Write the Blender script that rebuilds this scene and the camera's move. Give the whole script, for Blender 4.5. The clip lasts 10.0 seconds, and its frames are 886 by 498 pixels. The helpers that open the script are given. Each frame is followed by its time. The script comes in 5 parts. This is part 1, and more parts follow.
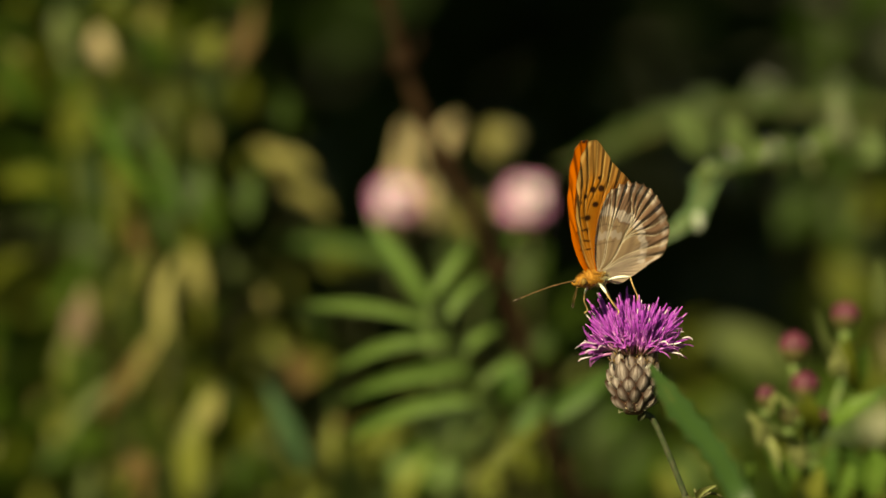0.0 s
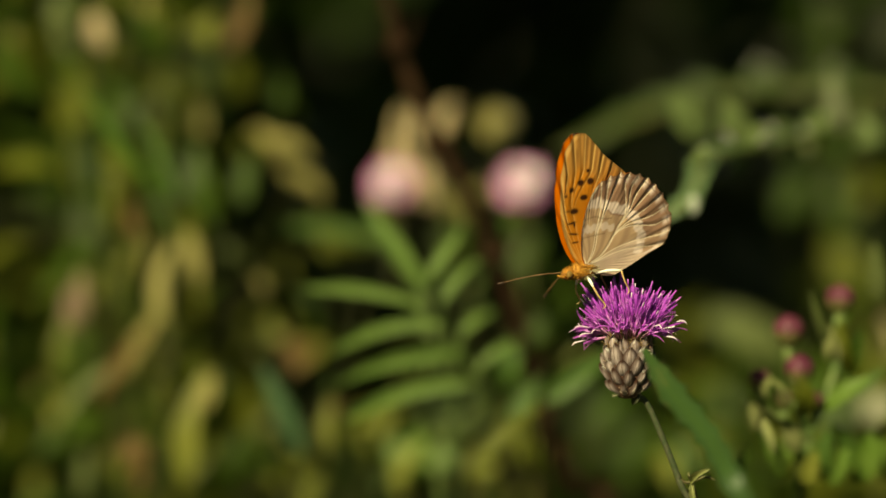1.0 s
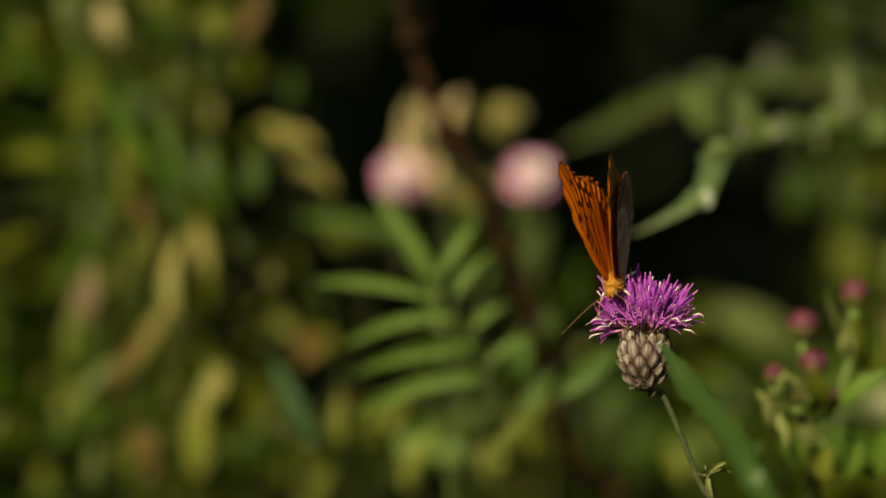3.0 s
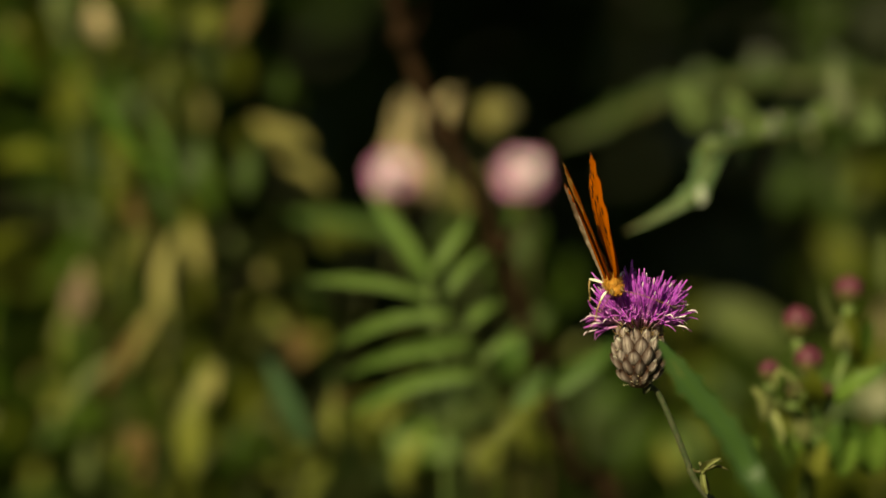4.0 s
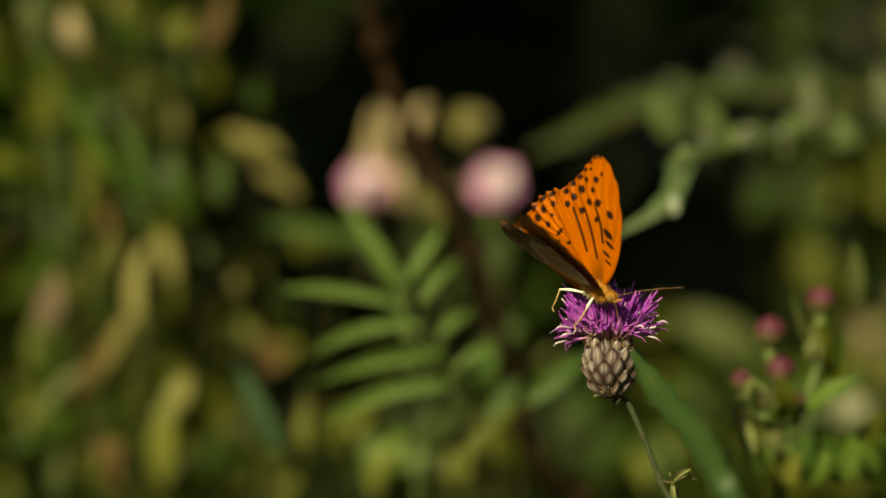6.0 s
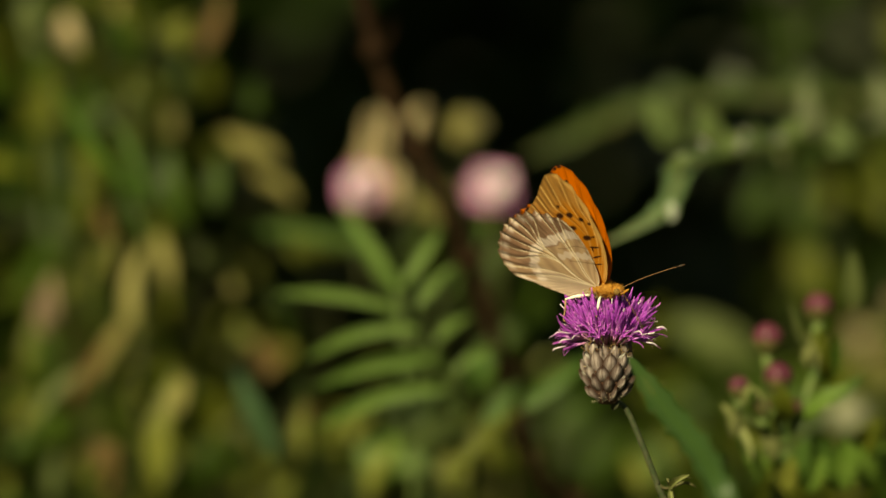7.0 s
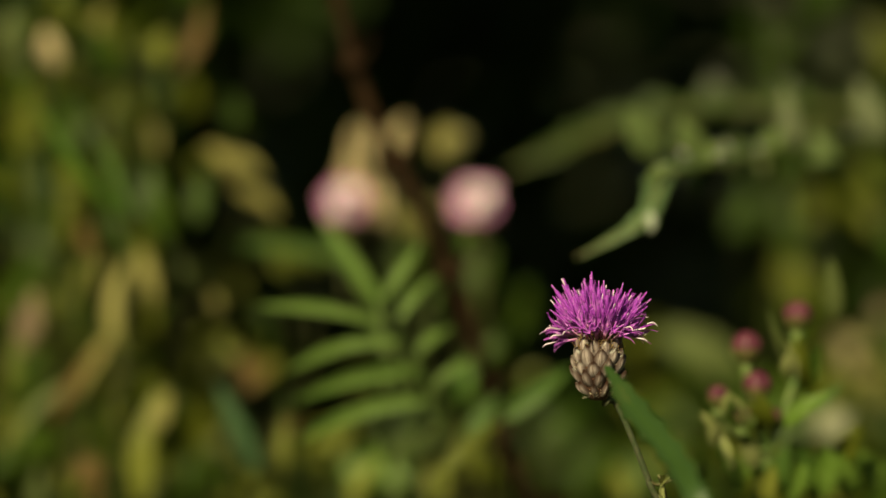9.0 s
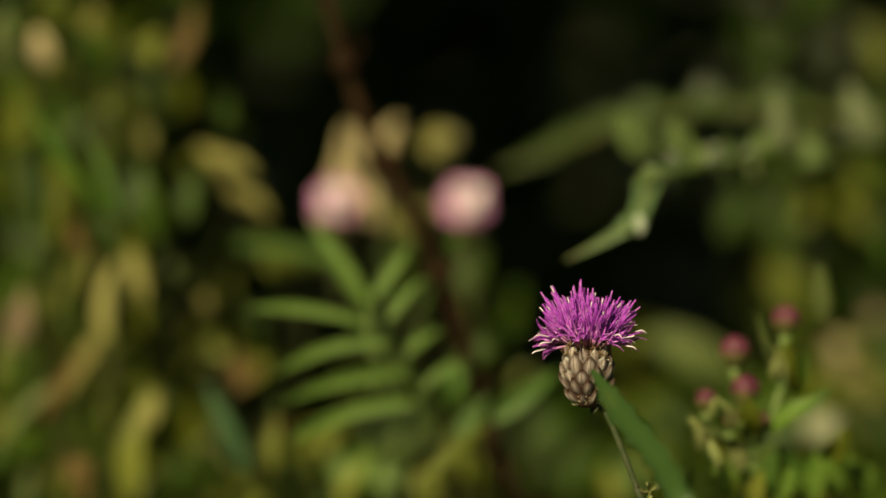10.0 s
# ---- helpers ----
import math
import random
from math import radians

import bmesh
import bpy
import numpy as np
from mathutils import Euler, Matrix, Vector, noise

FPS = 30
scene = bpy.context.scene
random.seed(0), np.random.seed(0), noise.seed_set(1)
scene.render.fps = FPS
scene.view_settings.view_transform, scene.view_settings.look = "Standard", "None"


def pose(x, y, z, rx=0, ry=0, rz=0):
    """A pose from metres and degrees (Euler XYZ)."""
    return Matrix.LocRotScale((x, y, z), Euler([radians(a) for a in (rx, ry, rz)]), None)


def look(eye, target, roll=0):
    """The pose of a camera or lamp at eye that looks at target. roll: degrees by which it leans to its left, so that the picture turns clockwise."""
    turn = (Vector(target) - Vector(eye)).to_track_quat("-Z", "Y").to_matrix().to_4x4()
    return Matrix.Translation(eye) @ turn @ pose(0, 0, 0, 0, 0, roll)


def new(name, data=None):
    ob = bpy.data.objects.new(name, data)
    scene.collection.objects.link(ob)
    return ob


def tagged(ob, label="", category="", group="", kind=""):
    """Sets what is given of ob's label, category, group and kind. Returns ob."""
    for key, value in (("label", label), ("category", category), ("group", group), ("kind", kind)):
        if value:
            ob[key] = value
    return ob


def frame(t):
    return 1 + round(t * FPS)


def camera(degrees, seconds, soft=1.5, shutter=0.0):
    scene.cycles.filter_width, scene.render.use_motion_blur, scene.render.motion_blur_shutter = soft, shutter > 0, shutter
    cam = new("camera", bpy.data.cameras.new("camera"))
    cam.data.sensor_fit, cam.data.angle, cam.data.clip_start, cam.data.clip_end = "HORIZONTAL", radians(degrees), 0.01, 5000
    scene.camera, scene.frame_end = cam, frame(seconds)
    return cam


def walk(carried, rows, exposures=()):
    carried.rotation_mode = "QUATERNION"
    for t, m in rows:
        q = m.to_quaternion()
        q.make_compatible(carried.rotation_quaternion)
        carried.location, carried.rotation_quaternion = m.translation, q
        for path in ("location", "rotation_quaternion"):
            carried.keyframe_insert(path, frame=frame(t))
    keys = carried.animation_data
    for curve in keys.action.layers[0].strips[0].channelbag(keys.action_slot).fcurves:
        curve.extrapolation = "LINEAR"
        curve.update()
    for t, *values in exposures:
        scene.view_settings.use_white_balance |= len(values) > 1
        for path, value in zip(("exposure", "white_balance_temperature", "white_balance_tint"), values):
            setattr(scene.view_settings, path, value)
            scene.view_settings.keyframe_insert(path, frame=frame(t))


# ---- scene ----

MM = 0.001

# ---- camera and its way ----
cam = camera(20.0, 10.0, soft=1.5, shutter=0.5)
cam.data.dof.use_dof = True
cam.data.dof.focus_distance = 0.669
cam.data.dof.aperture_fstop = 3.9
cam.data.dof.aperture_blades = 0
walk(cam, [
    (0.0, pose(0.0000, 0.0, 0.8500, 82.000, 0.000, 0.000)),
    (0.5, pose(0.0021, 0.0, 0.8506, 81.712, -0.072, 0.045)),
    (1.0, pose(0.0023, 0.0, 0.8500, 81.624, 0.032, 0.043)),
    (1.5, pose(0.0034, 0.0, 0.8498, 81.591, 0.097, 0.088)),
    (2.0, pose(0.0024, 0.0, 0.8503, 81.517, -0.007, 0.056)),
    (2.5, pose(-0.0012, 0.0, 0.8512, 81.445, -0.115, 0.039)),
    (4.0, pose(-0.0070, 0.0, 0.8508, 81.375, 0.021, -0.435)),
    (4.5, pose(-0.0082, 0.0, 0.8504, 81.432, 0.156, -0.635)),
    (5.0, pose(-0.0082, 0.0, 0.8498, 81.512, 0.121, -0.794)),
    (5.5, pose(-0.0067, 0.0, 0.8500, 81.575, -0.044, -0.892)),
    (7.0, pose(-0.0087, 0.0, 0.8522, 81.607, -0.464, -1.165)),
    (7.5, pose(-0.0102, 0.0, 0.8518, 81.707, -0.333, -1.264)),
    (8.0, pose(-0.0102, 0.0, 0.8514, 81.824, -0.187, -1.377)),
    (8.5, pose(-0.0062, 0.0, 0.8505, 81.929, -0.080, -1.290)),
    (9.0, pose(-0.0029, 0.0, 0.8497, 82.043, -0.044, -1.289)),
    (9.5, pose(-0.0022, 0.0, 0.8510, 82.017, -0.178, -1.354)),
    (10.0, pose(-0.0010, 0.0, 0.8515, 81.969, -0.318, -1.366)),
], exposures=[(0.0, 0.64, 11500, -19), (1.0, 0.54, 11500, -19), (2.5, 0.34, 11500, -19), (10.0, 0.34, 11500, -19)])

# ---- light: one sun, high on the left behind the shoulder, and a clear sky ----
SUN = Vector((-0.37, -0.70, 0.62)).normalized()
world = bpy.data.worlds.new("sky")
scene.world = world
world.use_nodes = True
wn = world.node_tree.nodes
sky = wn.new("ShaderNodeTexSky")
sky.sky_type, sky.sun_disc = "NISHITA", False
sky.sun_elevation = math.asin(SUN.z)
sky.sun_rotation = math.atan2(SUN.x, SUN.y)
wn["Background"].inputs["Strength"].default_value = 0.05
world.node_tree.links.new(sky.outputs["Color"], wn["Background"].inputs["Color"])
sun = new("sun", bpy.data.lights.new("sun", "SUN"))
sun.data.energy, sun.data.angle, sun.data.color = 5.0, radians(0.55), (1.0, 0.94, 0.84)
sun.matrix_world = look(SUN * 5, (0, 0, 0))


# ---- materials ----
def shader(name, rough=0.5):
    m = bpy.data.materials.new(name)
    m.use_nodes = True
    nt = m.node_tree
    return m, nt, nt.nodes["Principled BSDF"], nt.nodes["Material Output"]


def node(nt, kind, **values):
    n = nt.nodes.new(kind)
    for k, v in values.items():
        n.inputs[k.replace("_", " ")].default_value = v
    return n


def mix(nt, a, b, factor):
    """A colour mix; a, b and factor are sockets or values."""
    n = nt.nodes.new("ShaderNodeMix")
    n.data_type = "RGBA"
    for i, v in ((6, a), (7, b), (0, factor)):
        if isinstance(v, bpy.types.NodeSocket):
            nt.links.new(v, n.inputs[i])
        elif isinstance(v, tuple):
            n.inputs[i].default_value = (*v, 1)
        else:
            n.inputs[i].default_value = v
    return n.outputs[2]


def ramp(nt, socket, stops):
    n = nt.nodes.new("ShaderNodeValToRGB")
    while len(n.color_ramp.elements) < len(stops):
        n.color_ramp.elements.new(0.5)
    for e, (p, c) in zip(n.color_ramp.elements, stops):
        e.position, e.color = p, (*c, 1) if isinstance(c, tuple) else (c, c, c, 1)
    nt.links.new(socket, n.inputs[0])
    return n.outputs[0]


def noise_of(nt, scale, detail=3.0, where="Object"):
    tc = nt.nodes.new("ShaderNodeTexCoord")
    n = node(nt, "ShaderNodeTexNoise", Scale=scale, Detail=detail)
    nt.links.new(tc.outputs[where], n.inputs["Vector"])
    return n.outputs["Fac"]


def finish(m, nt, bsdf, out, colour, rough=0.5, through_light=0.0, bump=None, depth=0.0002, tint=None):
    """Colour, roughness, relief, and a share of light that passes through a thin sheet."""
    nt.links.new(colour, bsdf.inputs["Base Color"])
    bsdf.inputs["Roughness"].default_value = rough
    if bump is not None:
        b = nt.nodes.new("ShaderNodeBump")
        b.inputs["Strength"].default_value = 0.5
        b.inputs["Distance"].default_value = depth
        nt.links.new(bump, b.inputs["Height"])
        nt.links.new(b.outputs[0], bsdf.inputs["Normal"])
    if through_light:
        tr = nt.nodes.new("ShaderNodeBsdfTranslucent")
        nt.links.new(mix(nt, colour, tint or (0.3, 0.4, 0.05), 0.35), tr.inputs["Color"])
        ms = nt.nodes.new("ShaderNodeMixShader")
        ms.inputs[0].default_value = through_light
        nt.links.new(bsdf.outputs[0], ms.inputs[1])
        nt.links.new(tr.outputs[0], ms.inputs[2])
        nt.links.new(ms.outputs[0], out.inputs[0])
    return m


def leaf_material(name, a, b, dry=(0.25, 0.17, 0.07), rough=0.45, through_light=0.25, gloss=0.3):
    """Leaf blade: two tones in blotches, dry flecks, veins as fine relief, and a tone of its own per leaf."""
    m, nt, bsdf, out = shader(name)
    info = nt.nodes.new("ShaderNodeObjectInfo")
    big = noise_of(nt, 3.0)
    fine = noise_of(nt, 40.0, 5.0)
    bsdf.inputs["Specular IOR Level"].default_value = gloss
    c = mix(nt, a, b, ramp(nt, big, [(0.35, 0.0), (0.65, 1.0)]))
    c = mix(nt, c, b, info.outputs["Random"])
    c = mix(nt, c, dry, ramp(nt, fine, [(0.62, 0.0), (0.75, 0.6)]))
    return finish(m, nt, bsdf, out, c, rough, through_light, fine, 0.0004)


LEAF = {
    "green": leaf_material("leaf_green", (0.034, 0.086, 0.013), (0.063, 0.121, 0.021)),
    # near-black green that stands for the shaded gaps between plants
    "gap_shade": leaf_material("leaf_gap_shade", (0.009, 0.021, 0.003), (0.018, 0.031, 0.005), dry=(0.04, 0.035, 0.012), gloss=0.15),
    "sage": leaf_material("leaf_sage", (0.062, 0.082, 0.026), (0.105, 0.122, 0.046), rough=0.6),
    "olive": leaf_material("leaf_olive", (0.05, 0.06, 0.008), (0.09, 0.096, 0.015), dry=(0.1, 0.08, 0.022), gloss=0.2),
    "lime": leaf_material("leaf_lime", (0.11, 0.122, 0.022), (0.17, 0.17, 0.04)),
    "straw": leaf_material("leaf_straw", (0.17, 0.147, 0.05), (0.26, 0.22, 0.085), rough=0.65),
    "tan": leaf_material("leaf_tan", (0.095, 0.05, 0.02), (0.135, 0.075, 0.03), rough=0.65),
    "pink": leaf_material("leaf_pinkish", (0.15, 0.10, 0.07), (0.2, 0.13, 0.1), rough=0.65),
    "bright": leaf_material("leaf_bright", (0.078, 0.138, 0.034), (0.122, 0.186, 0.053), rough=0.4),
    "fresh": leaf_material("leaf_fresh", (0.074, 0.134, 0.022), (0.114, 0.178, 0.04), rough=0.4),
    "cream": leaf_material("leaf_cream", (0.156, 0.180, 0.060), (0.288, 0.288, 0.132), rough=0.5),
    "thistle": leaf_material("leaf_thistle", (0.06, 0.105, 0.045), (0.10, 0.15, 0.075), rough=0.5),
    "blade": leaf_material("leaf_blade", (0.026, 0.056, 0.016), (0.042, 0.078, 0.026), dry=(0.06, 0.09, 0.03), rough=0.4),
    "dusk": leaf_material("leaf_dusk", (0.021, 0.042, 0.006), (0.036, 0.062, 0.009), dry=(0.05, 0.04, 0.012), gloss=0.2),
    "buff": leaf_material("leaf_buff", (0.33, 0.245, 0.145), (0.48, 0.365, 0.235), rough=0.65),
    "rust": leaf_material("leaf_rust", (0.11, 0.045, 0.02), (0.16, 0.07, 0.03), rough=0.65),
    "teal": leaf_material("leaf_teal", (0.03, 0.07, 0.034), (0.05, 0.095, 0.046)),
    "soft": leaf_material("leaf_soft", (0.025, 0.042, 0.012), (0.04, 0.06, 0.018), gloss=0.2),
    "silver": leaf_material("leaf_silver", (0.07, 0.104, 0.034), (0.115, 0.15, 0.058), rough=0.6),
    "mid": leaf_material("leaf_mid", (0.034, 0.074, 0.014), (0.052, 0.096, 0.021)),
    "pale": leaf_material("leaf_pale", (0.15, 0.165, 0.1), (0.22, 0.235, 0.15), rough=0.6),
    # near-black green: the deep shade behind is put into this leaf colour
    "shade": leaf_material("leaf_deep_shade", (0.010, 0.024, 0.005), (0.022, 0.038, 0.008), dry=(0.03, 0.025, 0.01), rough=0.6, through_light=0.1, gloss=0.1),
}


def plain(name, a, b, scale=400.0, rough=0.6, through_light=0.0, spread=(0.4, 0.6), bump=0.0002, tint=None, gloss=0.25):
    m, nt, bsdf, out = shader(name)
    bsdf.inputs["Specular IOR Level"].default_value = gloss
    n = noise_of(nt, scale, 4.0)
    c = mix(nt, a, b, ramp(nt, n, [(spread[0], 0.0), (spread[1], 1.0)]))
    return finish(m, nt, bsdf, out, c, rough, through_light, n, bump, tint)


STEM = plain("stem_green", (0.07, 0.11, 0.03), (0.13, 0.16, 0.06), 300)
STEM_BROWN = plain("stem_brown", (0.014, 0.0072, 0.0045), (0.027, 0.0135, 0.008), 200, 0.85, gloss=0.04)
STEM_DRY = plain("stem_dry", (0.12, 0.11, 0.05), (0.07, 0.055, 0.025), 200)
# stem colour darkened to put shade on the plants behind
STEM_SHADY = plain("stem_shaded", (0.035, 0.04, 0.012), (0.05, 0.045, 0.016), 200)
STEM_PURPLE = plain("stem_grey_green", (0.04, 0.055, 0.025), (0.07, 0.07, 0.042), 500)
def floret_material():
    """Magenta, paler towards the foot, each floret a little different."""
    m, nt, bsdf, out = shader("floret_magenta")
    info = nt.nodes.new("ShaderNodeObjectInfo")
    tc = nt.nodes.new("ShaderNodeTexCoord")
    xyz = nt.nodes.new("ShaderNodeSeparateXYZ")
    nt.links.new(tc.outputs["Object"], xyz.inputs[0])
    n = noise_of(nt, 9.0, 4.0)
    c = mix(nt, (0.44, 0.045, 0.58), (0.70, 0.13, 0.80), info.outputs["Random"])
    c = mix(nt, c, (0.84, 0.50, 0.86), ramp(nt, n, [(0.48, 0.0), (0.70, 0.6)]))
    c = mix(nt, (0.84, 0.42, 0.66), c, ramp(nt, xyz.outputs[2], [(0.25, 0.0), (0.55, 1.0)]))
    return finish(m, nt, bsdf, out, c, 0.35, 0.35, n, 0.0001, (0.7, 0.1, 0.7))


FLORET = floret_material()
FLORET_PALE = plain("floret_white_pink", (0.86, 0.66, 0.84), (0.94, 0.84, 0.94), 600, 0.4, 0.25, tint=(0.8, 0.5, 0.8))
ANTHER = plain("anther_violet", (0.20, 0.02, 0.31), (0.42, 0.06, 0.52), 700, 0.35)
PINK = plain("petal_pale_pink", (0.54, 0.13, 0.40), (0.74, 0.30, 0.62), 150, 0.5, 0.3, tint=(0.8, 0.5, 0.6))
WHITE_PETAL = plain("petal_cream", (0.90, 0.81, 0.91), (0.95, 0.89, 0.95), 150, 0.5, 0.3, tint=(0.8, 0.7, 0.6))
WOOL = plain("thistle_wool", (0.31, 0.32, 0.27), (0.46, 0.47, 0.42), 500, 0.8)
SEED_DULL = plain("seed_dull", (0.16, 0.14, 0.07), (0.24, 0.21, 0.12), 300, 0.8)
SEED = plain("seed_fluff", (0.19, 0.18, 0.13), (0.29, 0.28, 0.21), 300, 0.8)
BUD = plain("bud_purple", (0.075, 0.012, 0.032), (0.13, 0.032, 0.058), 500, 0.45, 0.1, tint=(0.4, 0.1, 0.2))
CUP = plain("bud_cup", (0.07, 0.07, 0.022), (0.13, 0.11, 0.045), 500, 0.55)
FUR = plain("golden_fur", (0.40, 0.155, 0.03), (0.56, 0.26, 0.06), 1500, 0.7, 0.2, tint=(0.7, 0.4, 0.1))
FUR_PALE = plain("buff_fur", (0.42, 0.34, 0.2), (0.6, 0.5, 0.32), 1500, 0.7, 0.2, tint=(0.7, 0.5, 0.3))
ABDOMEN = plain("abdomen_orange", (0.42, 0.19, 0.06), (0.6, 0.33, 0.13), 900, 0.7)
EYE = plain("compound_eye", (0.16, 0.085, 0.03), (0.26, 0.15, 0.05), 2500, 0.2)
LEG_WHITE = plain("leg_ivory", (0.82, 0.78, 0.68), (0.88, 0.85, 0.78), 1500, 0.5)
LEG_TAN = plain("leg_tan", (0.42, 0.26, 0.12), (0.55, 0.36, 0.18), 1500, 0.5)
ANTENNA = plain("antenna_russet", (0.16, 0.075, 0.04), (0.26, 0.13, 0.07), 1500, 0.5)
BLACK = plain("antenna_club", (0.02, 0.012, 0.01), (0.06, 0.03, 0.02), 1500, 0.4)


def soil_material():
    m, nt, bsdf, out = shader("soil")
    a = noise_of(nt, 0.6, 6.0)
    b = noise_of(nt, 30.0, 8.0)
    c = mix(nt, (0.035, 0.045, 0.015), (0.07, 0.05, 0.03), ramp(nt, a, [(0.4, 0.0), (0.6, 1.0)]))
    c = mix(nt, c, (0.10, 0.085, 0.05), ramp(nt, b, [(0.5, 0.0), (0.7, 0.7)]))
    return finish(m, nt, bsdf, out, c, 0.95, 0, b, 0.02)


def pattern_of(nt):
    at = nt.nodes.new("ShaderNodeAttribute")
    at.attribute_name = "pattern"
    sep = nt.nodes.new("ShaderNodeSeparateColor")
    nt.links.new(at.outputs["Color"], sep.inputs[0])
    return sep.outputs[0], sep.outputs[1], sep.outputs[2], at.outputs["Alpha"]


def wing_material(name, root, middle, rim, dark, vein, band, rough=0.5, through_light=0.12, tint=(0.55, 0.16, 0.01)):
    """Wing scales: tones from root to rim, then pale bands, veins and dark spots, with scale grain."""
    m, nt, bsdf, out = shader(name)
    spots, veins, bands, reach = pattern_of(nt)
    bsdf.inputs["Specular IOR Level"].default_value = 0.2
    grain = noise_of(nt, 900.0, 4.0)
    blotch = noise_of(nt, 130.0, 3.0)
    c = ramp(nt, reach, [(0.0, root), (0.3, middle), (0.72, middle), (1.0, rim)])
    c = mix(nt, c, band, bands)
    shade = nt.nodes.new("ShaderNodeMix")
    shade.data_type, shade.blend_type = "RGBA", "MULTIPLY"
    shade.inputs[0].default_value = 0.45
    nt.links.new(c, shade.inputs[6])
    nt.links.new(ramp(nt, blotch, [(0.3, 0.55), (0.7, 1.0)]), shade.inputs[7])
    c = mix(nt, shade.outputs[2], vein, veins)
    c = mix(nt, c, dark, spots)
    return finish(m, nt, bsdf, out, c, rough, through_light, grain, 0.00005, tint)


# the upper side's darker root carries the shadow between the wings
UPPER = wing_material("wing_upper", (0.32, 0.09, 0.012), (0.53, 0.118, 0.009), (0.51, 0.105, 0.008), (0.016, 0.006, 0.004), (0.20, 0.05, 0.006), (0.10, 0.045, 0.015))
UNDER_FORE = wing_material("wing_under_fore", (0.52, 0.185, 0.035), (0.55, 0.186, 0.028), (0.45, 0.20, 0.066), (0.03, 0.01, 0.005), (0.80, 0.46, 0.18), (0.50, 0.25, 0.085), through_light=0.2)
UNDER_HIND = wing_material("wing_under_hind", (0.56, 0.36, 0.245), (0.30, 0.165, 0.12), (0.17, 0.085, 0.075), (0.06, 0.022, 0.014), (0.84, 0.66, 0.53), (0.87, 0.69, 0.67), rough=0.46, through_light=0.22, tint=(0.62, 0.36, 0.16))


def bract_material():
    """Greyish scale, lightened to hold its highlights, with fine lengthwise ribs and a dark brown rim."""
    m, nt, bsdf, out = shader("bract")
    spots, veins, bands, reach = pattern_of(nt)
    info = nt.nodes.new("ShaderNodeObjectInfo")
    tc = nt.nodes.new("ShaderNodeTexCoord")
    mp = node(nt, "ShaderNodeMapping", Scale=(16.0, 2.0, 2.0))
    nt.links.new(tc.outputs["Object"], mp.inputs["Vector"])
    ribs = node(nt, "ShaderNodeTexNoise", Scale=1.0, Detail=4.0)
    nt.links.new(mp.outputs[0], ribs.inputs["Vector"])
    n = ribs.outputs["Fac"]
    c = mix(nt, (0.29, 0.22, 0.228), (0.52, 0.41, 0.42), info.outputs["Random"])
    c = mix(nt, c, (0.10, 0.06, 0.055), ramp(nt, n, [(0.45, 0.0), (0.68, 0.75)]))
    c = mix(nt, c, (0.035, 0.014, 0.01), spots)
    return finish(m, nt, bsdf, out, c, 0.4, 0, n, 0.0002)


BRACT = bract_material()
DOWN = plain("brown_down", (0.20, 0.115, 0.05), (0.34, 0.22, 0.11), 900)
BRISTLE = plain("pale_bristle", (0.45, 0.36, 0.28), (0.62, 0.52, 0.42), 900)
FRINGE = plain("bract_fringe", (0.07, 0.03, 0.025), (0.12, 0.06, 0.045), 900)


# ---- building helpers ----
def part(name, bm, material, parent=None, label=""):
    me = bpy.data.meshes.new(name)
    bm.to_mesh(me)
    bm.free()
    for p in me.polygons:
        p.use_smooth = True
    for m in material if isinstance(material, (list, tuple)) else (material,):
        me.materials.append(m)
    ob = new(name, me)
    ob.parent = parent
    if label:
        tagged(ob, label)
    return ob


def piece(name, mesh, parent, m, scale=(1, 1, 1), material=None):
    """One more object on a shared mesh."""
    ob = new(name, mesh)
    ob.parent = parent
    ob.matrix_basis = m @ Matrix.Diagonal((*scale, 1))
    return ob


def spline(points, n):
    """A smooth line of n points through the given ones."""
    p = [Vector(q) for q in points]
    p = [2 * p[0] - p[1]] + p + [2 * p[-1] - p[-2]]
    res = []
    for i in range(n):
        s = i / (n - 1) * (len(p) - 3)
        k = min(int(s), len(p) - 4)
        t = s - k
        a, b, c, d = p[k:k + 4]
        res.append(0.5 * (2 * b + (c - a) * t + (2 * a - 5 * b + 4 * c - d) * t * t + (3 * b - a - 3 * c + d) * t ** 3))
    return res


def tube(bm, points, radii, seg=8, slot=0, cap=True):
    """A round rod along points; radii one per point or one for all."""
    n = len(points)
    if not isinstance(radii, (list, tuple)):
        radii = [radii] * n
    rings = []
    side = Vector((0.31, 0.17, 0.93))
    for i, p in enumerate(points):
        d = (Vector(points[min(i + 1, n - 1)]) - Vector(points[max(i - 1, 0)])).normalized()
        u = d.cross(side)
        if u.length < 0.1:
            u = d.cross(Vector((1, 0, 0)))
        u.normalize()
        v = d.cross(u)
        rings.append([bm.verts.new(Vector(p) + (u * math.cos(a) + v * math.sin(a)) * radii[i])
                      for a in (2 * math.pi * k / seg for k in range(seg))])
    for a, b in zip(rings, rings[1:]):
        for k in range(seg):
            f = bm.faces.new((a[k], a[(k + 1) % seg], b[(k + 1) % seg], b[k]))
            f.material_index = slot
    if cap:
        for r in (rings[0][::-1], rings[-1]):
            bm.faces.new(r).material_index = slot
    return rings


def ball(bm, centre, radii, slot=0, rings=10, seg=14, turn=None):
    m = Matrix.Translation(centre) @ (turn or Matrix()) @ Matrix.Diagonal((*radii, 1))
    made = bmesh.ops.create_uvsphere(bm, u_segments=seg, v_segments=rings, radius=1, matrix=m)
    for v in made["verts"]:
        for f in v.link_faces:
            f.material_index = slot


